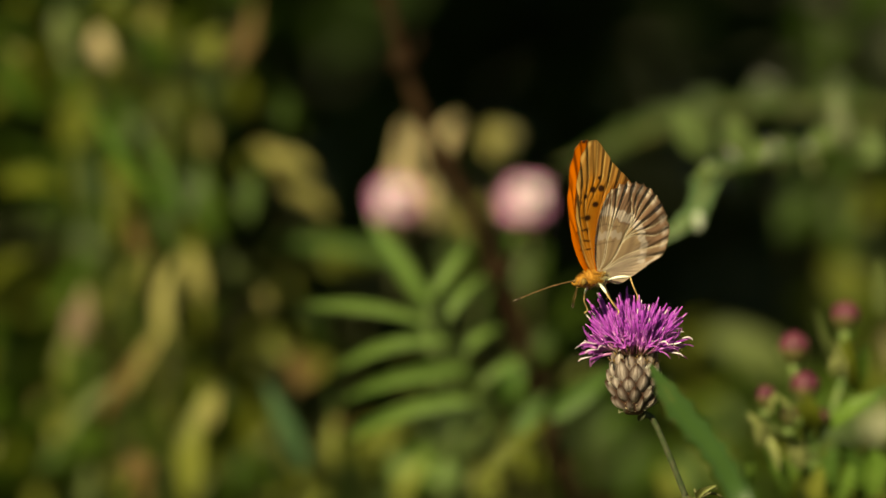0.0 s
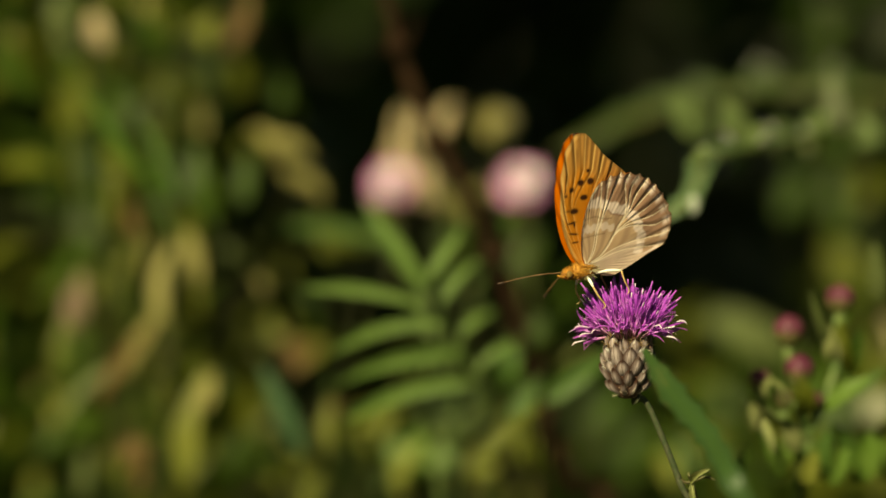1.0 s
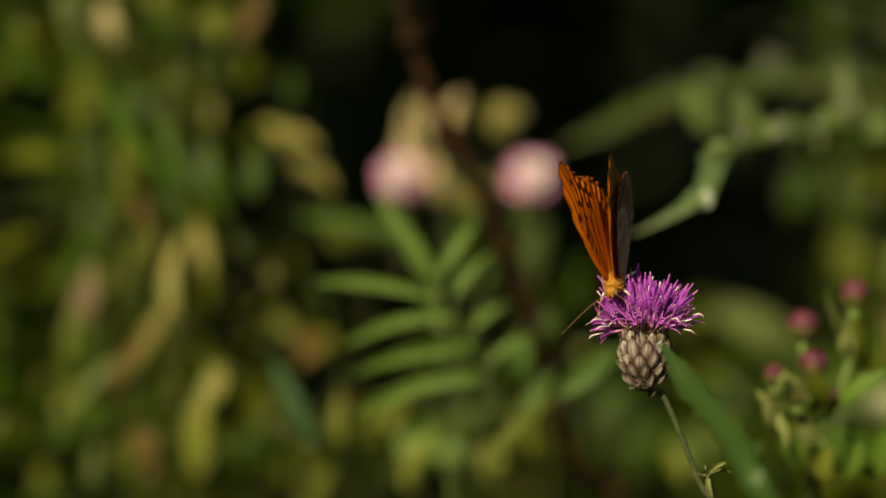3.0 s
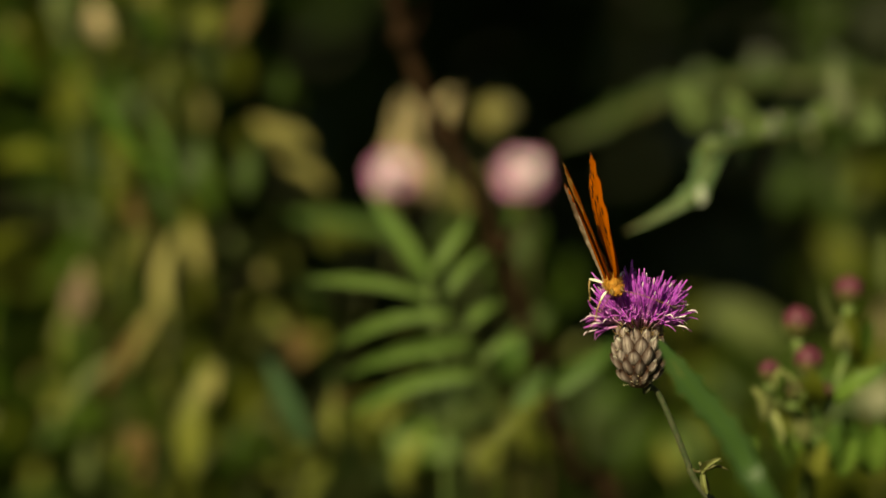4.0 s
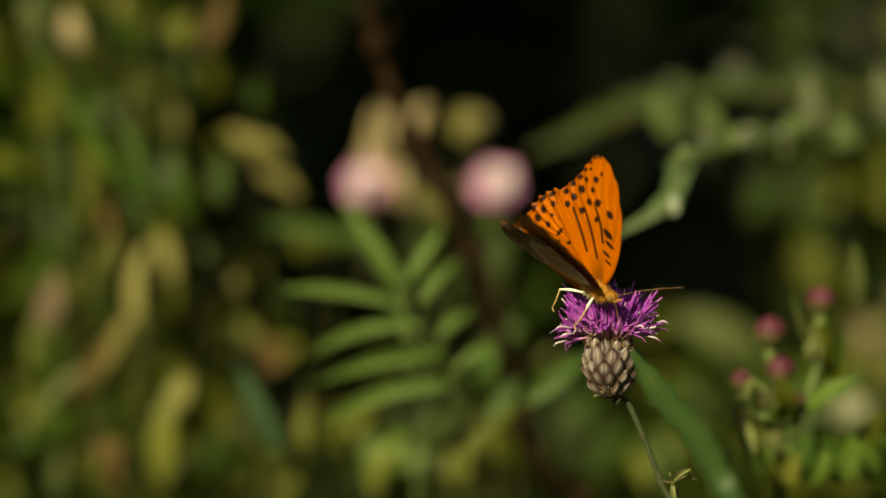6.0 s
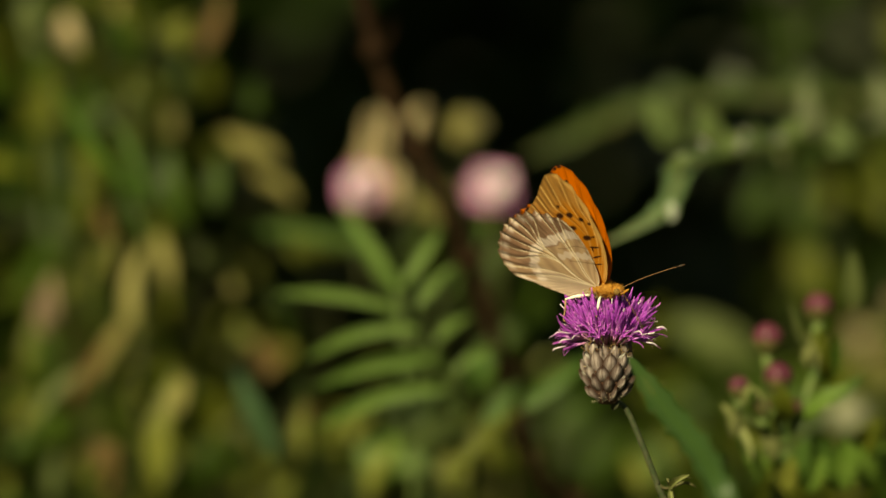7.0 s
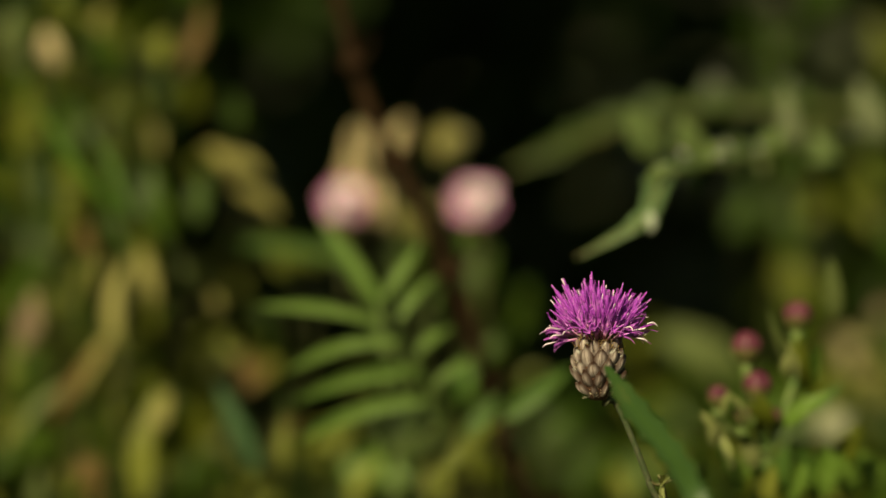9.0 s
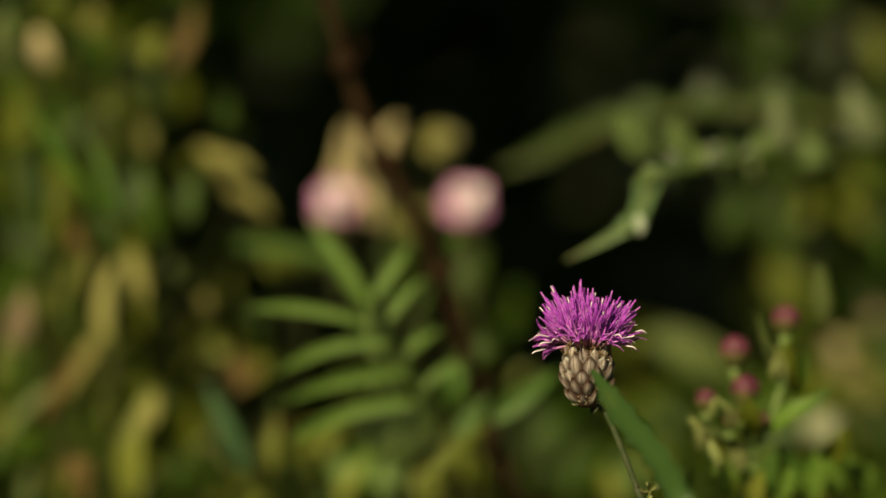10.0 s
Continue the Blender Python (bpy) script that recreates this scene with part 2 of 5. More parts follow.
def align(base, tip, facing=(0, -0.5, 0.8)):
    """A pose at base whose x points to tip and whose z leans to facing."""
    x = (Vector(tip) - Vector(base)).normalized()
    f = Vector(facing)
    y = f.cross(x)
    if y.length < 0.05:
        y = Vector((0, 1, 0)).cross(x)
    y.normalize()
    z = x.cross(y)
    m = Matrix((x, y, z)).transposed().to_4x4()
    m.translation = Vector(base)
    return m


def unit_leaf(kind, seed):
    """A leaf blade one long along x and one wide, with a folded midrib, a bend and an uneven edge."""
    rnd = random.Random(seed)
    bm = bmesh.new()
    n, half = 22, 4
    bend = {"lance": 0.10, "oval": 0.16, "curl": 0.34, "lobed": 0.08}[kind] * rnd.uniform(0.7, 1.3)
    sway = rnd.uniform(-0.07, 0.07)
    ph = rnd.uniform(0, 6)
    rows = []
    for i in range(n + 1):
        t = i / n
        if kind == "lance":
            w = (math.sin(math.pi * t ** 0.75)) ** 0.8 * 0.5
        elif kind == "lobed":
            w = (math.sin(math.pi * t ** 0.7)) ** 0.7 * 0.5 * (0.45 + 0.55 * abs(math.sin(t * 5.5 * math.pi)) ** 0.8)
        else:
            w = (math.sin(math.pi * t ** 0.85)) ** 0.6 * 0.5
        w = max(w, 0.012)
        row = []
        for j in range(-half, half + 1):
            s = j / half
            ws = w * (1 + 0.06 * math.sin(9 * t * math.pi + ph + (2 if j > 0 else 0)) * abs(s))
            x = t + (0.06 * abs(s) if kind == "lobed" else 0.0)
            y = s * ws + sway * math.sin(math.pi * t)
            z = bend * math.sin(math.pi * t) * 0.8 + 0.16 * abs(s) * w - 0.03 * math.sin(7 * t + ph) * s * w
            if kind == "curl":
                z += 0.5 * (s * w) ** 2 * 2 + 0.12 * t * t
            row.append(bm.verts.new((x, y, z)))
        rows.append(row)
    for a, b in zip(rows, rows[1:]):
        for j in range(2 * half):
            bm.faces.new((a[j], b[j], b[j + 1], a[j + 1]))
    me = bpy.data.meshes.new("leaf_" + kind)
    bm.to_mesh(me)
    bm.free()
    for p in me.polygons:
        p.use_smooth = True
    return me


LEAF_MESH = {}


def leaf_mesh(kind, tone, k):
    key = (kind, tone, k % 3)
    if key not in LEAF_MESH:
        me = unit_leaf(kind, hash_of(kind) + k % 3)
        me.materials.append(LEAF[tone])
        LEAF_MESH[key] = me
    return LEAF_MESH[key]


def hash_of(word):
    return sum(ord(c) * (i + 3) for i, c in enumerate(word))


def herb(name, label, category, foot, top, leaves, stem=None, radius=2.0 * MM, seed=1, group="", facing=(-0.35, -0.55, 0.75), tuft=1):
    """A plant: a stem from the ground with leaf stalks, and leaves from base to tip, each with a width, a kind and a tone."""
    rnd = random.Random(seed)
    plant = tagged(new(name), label, category, group)
    plant.location = foot
    f = Vector(foot)
    bm = bmesh.new()
    a, b = Vector((0, 0, -0.01)), Vector(top) - f
    mid = (a + b) / 2 + Vector((rnd.uniform(-0.02, 0.02), rnd.uniform(-0.02, 0.02), 0))
    line = spline([a, mid, b], 14)
    tube(bm, line, [radius * (1.3 - 0.7 * i / 13) for i in range(14)])
    part("stem", bm, stem or STEM, plant)
    for base, tip, w, kind, tone in leaves:
        bm = bmesh.new()
        p = Vector(base) - f
        way = (Vector(tip) - Vector(base)).normalized()
        k = min(range(14), key=lambda i: abs(line[i].z - (p.z - 0.03 - 0.3 * (line[i].xy - p.xy).length)))
        s = line[k]
        tube(bm, spline([s, s * 0.4 + p * 0.6 - way * 0.012 + Vector((0, 0, -0.006)), p + way * 0.003], 8), [radius * 0.35] * 7 + [radius * 0.25], 6)
        part("leaf_stalk", bm, stem or STEM, plant)
    for i, (base, tip, w, kind, tone) in enumerate(leaves):
        base, tip = Vector(base), Vector(tip)
        span = tip - base
        sprigs = [(base, tip, w, tone)]
        if tuft > 1 and kind != "lance":
            # a tuft of smaller leaflets along the same line
            sprigs = []
            for k in range(tuft):
                p = base + span * rnd.uniform(0, 0.3) + Vector((rnd.gauss(0, 1), rnd.gauss(0, 1), rnd.gauss(0, 1))) * 0.3 * w
                q = p + span * rnd.uniform(0.6, 0.85) + Vector((rnd.gauss(0, 1), rnd.gauss(0, 1), rnd.gauss(0, 1))) * 0.3 * w
                # a few leaflets turn near-black to stand for shaded gaps
                sprigs.append((p, q, w * rnd.uniform(0.55, 0.85), "gap_shade" if rnd.random() < 0.12 else tone))
        for k, (p, q, wide, tint) in enumerate(sprigs):
            length = (q - p).length
            face = Vector(facing) + Vector((rnd.uniform(-0.3, 0.3), rnd.uniform(-0.3, 0.3), rnd.uniform(-0.3, 0.3)))
            piece("leaf", leaf_mesh(kind, tint, i + k + seed), plant, align(p - f, q - f, face), (length, wide, length * rnd.uniform(0.6, 1.1)))
    return plant


# ---- ground ----
def ground():
    bm = bmesh.new()
    n = 60
    grid = []
    for i in range(n + 1):
        row = []
        for j in range(n + 1):
            u, v = 2 * i / n - 1, 2 * j / n - 1
            x, y = 150 * u * abs(u) ** 2.2, 150 * v * abs(v) ** 2.2
            near = math.exp(-(x * x + y * y) / 400)
            row.append(bm.verts.new((x, y, 0.03 * near * noise.noise((x * 1.7, y * 1.7, 0)) - 0.01 * near)))
        grid.append(row)
    for i in range(n):
        for j in range(n):
            bm.faces.new((grid[i][j], grid[i + 1][j], grid[i + 1][j + 1], grid[i][j + 1]))
    tagged(part("ground", bm, soil_material()), "dark earth under meadow plants", "ground", kind="structure")


ground()


def scatter(name, label, category, tone, count, seed, place, size, lean=0.6):
    """Many small folded leaves in one mesh, for foliage that nobody could count."""
    rnd = np.random.RandomState(seed)
    verts, faces = [], []
    for i in range(count):
        c = Vector(place(rnd))
        d = Vector((rnd.normal(), rnd.normal(), rnd.normal() * lean + 0.2)).normalized()
        f = Vector((rnd.normal() * 0.6, rnd.normal() * 0.6 - 0.4, 0.9))
        y = f.cross(d)
        if y.length < 0.05:
            continue
        y.normalize()
        z = d.cross(y)
        length = size * rnd.uniform(0.6, 1.4)
        w = length * rnd.uniform(0.16, 0.28)
        k = len(verts)
        for t, ww in ((0.0, 0.06), (0.35, 1.0), (0.7, 0.75), (1.0, 0.03)):
            mid = c + d * length * t + z * length * 0.15 * math.sin(math.pi * t)
            verts += [mid + y * w * ww + z * w * 0.3 * ww, mid, mid - y * w * ww + z * w * 0.3 * ww]
        for r in range(3):
            a = k + 3 * r
            faces += [(a, a + 1, a + 4, a + 3), (a + 1, a + 2, a + 5, a + 4)]
    me = bpy.data.meshes.new(name)
    me.from_pydata([tuple(v) for v in verts], [], faces)
    for p in me.polygons:
        p.use_smooth = True
    me.materials.append(LEAF[tone])
    return tagged(new(name, me), label, category, kind="stuff")


# dense undergrowth that closes the place behind; shade is put into its near-black leaves
def hedge_place(r):
    x = r.uniform(-2.6, 2.6)
    top = 2.2 - 0.25 * abs(x) ** 1.4 * 0.5 + 0.2 * math.sin(3 * x)
    return x, 2.5 + abs(r.normal()) * 0.5 + 0.25 * math.sin(r.uniform(0, 6)), top * r.uniform(0, 1) ** 0.8


scatter("hedge_foliage", "undergrowth leaves with deep shade put into their dark green", "undergrowth", "shade", 10000, 3, hedge_place, 0.11)

# unseen canopy, added overhead to keep the sun off the undergrowth
CANOPY = [(-2.2, 1.3, 2.2, 0.9), (-1.3, 1.15, 2.2, 0.95), (-0.4, 1.15, 2.2, 0.95), (0.5, 1.3, 2.2, 0.9), (-2.3, 2.3, 2.25, 1.0), (-1.2, 1.9, 2.2, 1.15), (-0.2, 1.75, 2.15, 1.1), (0.7, 2.0, 2.2, 1.1), (1.5, 2.5, 2.15, 0.85), (-0.7, 2.9, 2.5, 1.1), (0.5, 3.0, 2.4, 1.0), (-1.8, 3.1, 2.3, 0.9)]


def canopy_place(r):
    x, y, z, q = CANOPY[r.randint(len(CANOPY))]
    d = r.normal(size=3)
    d = d / np.linalg.norm(d) * r.uniform(0.2, 1) ** 0.4
    return x + q * d[0], y + q * d[1], max(1.72 + 0.08 * r.normal(), z + 0.55 * d[2])


scatter("bush_crown", "unseen leaf canopy added to shade the undergrowth", "bush", "shade", 44000, 5, canopy_place, 0.13)


# stems added to carry the canopy
def branches():
    bush = tagged(new("bush"), "dark woody stems added to carry the unseen leaf canopy", "bush")
    rnd = random.Random(4)
    for i in range(9):
        bm = bmesh.new()
        x, y = rnd.uniform(-2.2, 1.8), rnd.uniform(2.9, 3.4)
        pts = spline([(x, y, -0.03), (x + rnd.uniform(-0.15, 0.15), y, 0.8), (x + rnd.uniform(-0.5, 0.2), y - 0.1, 1.7), (x - rnd.uniform(0.2, 0.7), y - rnd.uniform(0.1, 0.6), 2.5)], 16)
        tube(bm, pts, [0.03 - 0.0014 * k for k in range(16)], 8)
        part("branch", bm, STEM_BROWN, bush)


branches()


# added ring of near-black leaves all round, outside the view, closing off low sky
def ring_place(r):
    k = r.randint(34)
    q = k * 0.1848 + 0.05 * math.sin(k * 5)
    far = 7.6 + 0.7 * math.sin(k * 2.7)
    height = 3.0 + 0.4 * math.sin(k * 1.9)
    d = r.normal(size=3)
    d = d / np.linalg.norm(d) * r.uniform(0, 1) ** 0.33
    return far * math.cos(q) + 1.1 * d[0], far * math.sin(q) + 1.1 * d[1], max(0.1, height * 0.5 * (1 + d[2]))


scatter("woodland_edge", "unseen ring of dark leaves added round the place", "trees", "shade", 30000, 6, ring_place, 0.34)


def left_fill(r):
    return r.uniform(-0.55, -0.14), r.uniform(1.35, 1.75), r.uniform(0.0, 0.85)


def right_fill(r):
    return r.uniform(0.24, 0.6), r.uniform(1.45, 1.8), r.uniform(0.0, 0.80)


def low_fill(r):
    return r.uniform(-0.5, 0.6), r.uniform(1.3, 1.9), r.uniform(0.0, 0.50)


scatter("meadow_foliage", "mixed olive meadow leaves behind the flowers", "meadow plants", "olive", 120, 11, left_fill, 0.055)
# the next three carry the shade of the gaps in their colour
scatter("meadow_foliage", "meadow leaves behind the flowers, gap shade put into their dark green", "meadow plants", "gap_shade", 900, 12, left_fill, 0.06)
scatter("meadow_foliage", "meadow leaves beside the hedge, darkened to stand for shaded gaps", "meadow plants", "gap_shade", 420, 13, right_fill, 0.06)
scatter("meadow_foliage", "low leaves over the earth, darkened to stand for shaded gaps", "meadow plants", "gap_shade", 1500, 14, low_fill, 0.06)


def near_left(r):
    x = r.uniform(-0.27, -0.085)
    return x, r.uniform(1.02, 1.28), r.uniform(0.52, 0.92)


def near_low(r):
    return r.uniform(-0.24, 0.10), r.uniform(1.0, 1.25), r.uniform(0.50, 0.66)


scatter("meadow_foliage", "fine straw-coloured leaflets among the herbs", "meadow plants", "straw", 24, 31, near_left, 0.018, lean=1.6)
scatter("meadow_foliage", "fine olive leaflets among the herbs", "meadow plants", "olive", 130, 32, near_left, 0.026, lean=1.6)
scatter("meadow_foliage", "fine dark leaflets among the herbs", "meadow plants", "dusk", 170, 33, near_left, 0.03, lean=1.6)
scatter("meadow_foliage", "fine yellow-green leaflets low among the herbs", "meadow plants", "lime", 70, 34, near_low, 0.02, lean=1.6)


def right_mid(r):
    return r.uniform(0.125, 0.30), r.uniform(1.18, 1.36), r.uniform(0.50, 0.605)


scatter("meadow_foliage", "dull green leaflets behind the thistle", "meadow plants", "dusk", 110, 35, right_mid, 0.035, lean=1.2)
scatter("meadow_foliage", "olive leaflets behind the thistle", "meadow plants", "olive", 90, 36, right_mid, 0.03, lean=1.2)


def grass_place(r):
    return r.normal() * 2.6, 0.8 + r.normal() * 2.4, 0.0


scatter("grass", "short meadow grass on the ground, darkened like the gap leaves", "grass", "gap_shade", 16000, 15, grass_place, 0.10, lean=3.0)


# ---- plants behind, far to near ----
herb("meadow_herb", "tall meadow herb with straw and olive leaves", "meadow herb", (-0.16, 1.08, 0), (-0.15, 1.07, 0.78), [
    ((-0.145, 1.046, 0.780), (-0.145, 1.054, 0.807), 0.0117, 'oval', 'buff'),
    ((-0.157, 1.056, 0.767), (-0.160, 1.064, 0.804), 0.0143, 'oval', 'sage'),
    ((-0.137, 1.056, 0.769), (-0.139, 1.064, 0.793), 0.0095, 'oval', 'olive'),
    ((-0.123, 1.046, 0.782), (-0.124, 1.054, 0.805), 0.0079, 'oval', 'straw'),
    ((-0.109, 1.056, 0.788), (-0.111, 1.064, 0.809), 0.0086, 'oval', 'olive'),
    ((-0.087, 1.046, 0.780), (-0.077, 1.054, 0.805), 0.0098, 'oval', 'tan'),
    ((-0.080, 1.036, 0.786), (-0.077, 1.044, 0.808), 0.0064, 'lance', 'tan'),
    ((-0.105, 1.046, 0.780), (-0.092, 1.054, 0.795), 0.0113, 'oval', 'lime'),
    ((-0.114, 1.046, 0.744), (-0.111, 1.054, 0.768), 0.0104, 'oval', 'sage'),
    ((-0.056, 1.046, 0.731), (-0.083, 1.054, 0.751), 0.0087, 'oval', 'straw'),
    ((-0.045, 1.046, 0.714), (-0.071, 1.054, 0.727), 0.0094, 'oval', 'straw'),
    ((-0.132, 1.056, 0.798), (-0.132, 1.064, 0.814), 0.0086, 'oval', 'olive'),
] + [
    ((-0.060, 1.076, 0.746), (-0.061, 1.084, 0.770), 0.0136, 'oval', 'dusk'),
    ((-0.097, 1.076, 0.758), (-0.100, 1.084, 0.777), 0.0117, 'oval', 'dusk'),
    ((-0.153, 1.066, 0.749), (-0.157, 1.074, 0.768), 0.0116, 'lobed', 'olive'),
], STEM_SHADY, radius=0.0013, seed=2, tuft=2)
herb("forked_herb", "slender herb with forked narrow green leaves", "meadow herb", (-0.1, 0.97, 0), (-0.105, 0.96, 0.7), [
    ((-0.101, 0.926, 0.732), (-0.133, 0.934, 0.774), 0.0054, 'lance', 'green'),
    ((-0.099, 0.926, 0.732), (-0.112, 0.934, 0.764), 0.0050, 'lance', 'green'),
    ((-0.100, 0.946, 0.716), (-0.105, 0.954, 0.741), 0.0094, 'lance', 'dusk'),
    ((-0.086, 0.976, 0.716), (-0.095, 0.984, 0.747), 0.0123, 'lance', 'dusk'),
    ((-0.079, 0.996, 0.720), (-0.076, 1.004, 0.742), 0.0090, 'lance', 'dusk'),
], STEM_SHADY, radius=0.0012, seed=4)
herb("withered_herb", "withered herb with curled straw and tan leaves", "meadow herb", (-0.14, 1.03, 0), (-0.13, 1.02, 0.66), [
    ((-0.146, 0.996, 0.718), (-0.148, 1.004, 0.750), 0.0112, 'lobed', 'olive'),
    ((-0.132, 0.996, 0.702), (-0.131, 1.004, 0.727), 0.0108, 'lobed', 'olive'),
    ((-0.120, 0.996, 0.707), (-0.120, 1.004, 0.721), 0.0104, 'oval', 'tan'),
    ((-0.109, 0.976, 0.677), (-0.104, 0.984, 0.710), 0.0102, 'lance', 'straw'),
    ((-0.124, 0.971, 0.655), (-0.107, 0.979, 0.684), 0.0077, 'lance', 'straw'),
    ((-0.147, 0.966, 0.639), (-0.121, 0.974, 0.662), 0.0080, 'lance', 'sage'),
    ((-0.132, 0.961, 0.647), (-0.110, 0.969, 0.679), 0.0042, 'lance', 'rust'),
    ((-0.144, 0.976, 0.668), (-0.145, 0.984, 0.689), 0.0092, 'oval', 'pink'),
    ((-0.153, 0.996, 0.646), (-0.152, 1.004, 0.680), 0.0108, 'lobed', 'olive'),
    ((-0.092, 0.996, 0.667), (-0.101, 1.004, 0.695), 0.0090, 'curl', 'lime'),
    ((-0.072, 0.996, 0.686), (-0.071, 1.004, 0.701), 0.0083, 'oval', 'straw'),
    ((-0.080, 0.996, 0.690), (-0.082, 1.004, 0.711), 0.0090, 'oval', 'sage'),
] + [
    ((-0.057, 0.996, 0.652), (-0.057, 1.004, 0.669), 0.0099, 'oval', 'tan'),
    ((-0.130, 1.016, 0.678), (-0.133, 1.024, 0.705), 0.0110, 'lobed', 'olive'),
    ((-0.098, 1.026, 0.702), (-0.103, 1.034, 0.717), 0.0093, 'lobed', 'olive'),
    ((-0.097, 0.996, 0.681), (-0.100, 1.004, 0.707), 0.0083, 'oval', 'straw'),
    ((-0.144, 1.026, 0.678), (-0.143, 1.034, 0.696), 0.0111, 'oval', 'olive'),
], STEM_SHADY, radius=0.0012, seed=5, tuft=2)
herb("meadow_herb", "low herb with bright yellow-green and tan leaves", "meadow herb", (-0.09, 1.0, 0), (-0.085, 0.99, 0.58), [
    ((-0.097, 0.946, 0.618), (-0.090, 0.954, 0.663), 0.0113, 'lance', 'lime'),
    ((-0.090, 0.946, 0.646), (-0.085, 0.954, 0.665), 0.0075, 'oval', 'straw'),
    ((-0.115, 0.966, 0.613), (-0.116, 0.974, 0.634), 0.0143, 'oval', 'tan'),
    ((-0.050, 0.906, 0.640), (-0.066, 0.914, 0.673), 0.0079, 'lance', 'teal'),
    ((-0.043, 0.926, 0.623), (-0.041, 0.934, 0.656), 0.0070, 'lance', 'lime'),
    ((-0.041, 0.936, 0.649), (-0.040, 0.944, 0.663), 0.0064, 'oval', 'tan'),
    ((-0.132, 0.976, 0.611), (-0.132, 0.984, 0.632), 0.0106, 'lobed', 'olive'),
    ((-0.146, 0.976, 0.611), (-0.149, 0.984, 0.634), 0.0123, 'lobed', 'sage'),
    ((-0.028, 0.966, 0.614), (0.004, 0.974, 0.630), 0.0126, 'oval', 'fresh'),
    ((-0.009, 0.966, 0.610), (0.010, 0.974, 0.621), 0.0105, 'oval', 'lime'),
    ((-0.080, 0.996, 0.607), (-0.080, 1.004, 0.632), 0.0108, 'oval', 'dusk'),
    ((-0.109, 0.996, 0.628), (-0.111, 1.004, 0.650), 0.0090, 'lobed', 'olive'),
] + [
    ((-0.067, 1.016, 0.661), (-0.070, 1.024, 0.679), 0.0101, 'lobed', 'dusk'),
    ((-0.036, 0.956, 0.616), (-0.018, 0.964, 0.636), 0.0128, 'oval', 'lime'),
    ((0.006, 0.966, 0.613), (-0.009, 0.974, 0.634), 0.0140, 'oval', 'fresh'),
    ((-0.059, 0.976, 0.611), (-0.052, 0.984, 0.625), 0.0106, 'oval', 'olive'),
    ((-0.027, 0.996, 0.614), (-0.037, 1.004, 0.626), 0.0108, 'oval', 'olive'),
    ((0.020, 0.946, 0.618), (0.013, 0.954, 0.631), 0.0120, 'lance', 'lime'),
    ((-0.017, 0.936, 0.622), (-0.004, 0.944, 0.635), 0.0135, 'oval', 'lime'),
    ((-0.046, 1.016, 0.661), (-0.056, 1.024, 0.679), 0.0110, 'oval', 'olive'),
    ((-0.038, 1.036, 0.686), (-0.050, 1.044, 0.704), 0.0112, 'oval', 'olive'),
    ((-0.028, 1.046, 0.697), (-0.057, 1.054, 0.712), 0.0113, 'oval', 'olive'),
    ((0.037, 0.946, 0.618), (0.026, 0.954, 0.637), 0.0120, 'oval', 'olive'),
    ((-0.032, 0.996, 0.628), (-0.018, 1.004, 0.640), 0.0108, 'oval', 'olive'),
], STEM_SHADY, radius=0.0013, seed=6, tuft=2)
herb("meadow_herb", "low dull green herb in the undergrowth", "meadow herb", (0.06, 1.18, 0), (0.07, 1.17, 0.6), [
    ((0.033, 1.196, 0.647), (0.047, 1.204, 0.682), 0.0184, 'oval', 'dusk'),
    ((0.055, 1.196, 0.636), (0.070, 1.204, 0.665), 0.0194, 'oval', 'dusk'),
    ((0.006, 1.196, 0.661), (0.011, 1.204, 0.687), 0.0173, 'oval', 'dusk'),
    ((0.173, 1.196, 0.620), (0.121, 1.204, 0.641), 0.0143, 'oval', 'sage'),
    ((0.157, 1.176, 0.624), (0.128, 1.184, 0.638), 0.0149, 'oval', 'sage'),
    ((0.179, 1.196, 0.594), (0.144, 1.204, 0.612), 0.0194, 'lance', 'dusk'),
    ((0.088, 1.146, 0.570), (0.103, 1.154, 0.595), 0.0155, 'oval', 'dusk'),
    ((0.117, 1.146, 0.567), (0.112, 1.154, 0.592), 0.0166, 'oval', 'green'),
    ((0.031, 0.966, 0.666), (0.057, 0.974, 0.684), 0.0096, 'lance', 'dusk'),
    ((0.028, 0.996, 0.647), (0.044, 1.004, 0.673), 0.0126, 'oval', 'green'),
    ((0.071, 1.096, 0.606), (0.081, 1.104, 0.624), 0.0119, 'oval', 'dusk'),
], STEM_SHADY, radius=0.0014, seed=7)
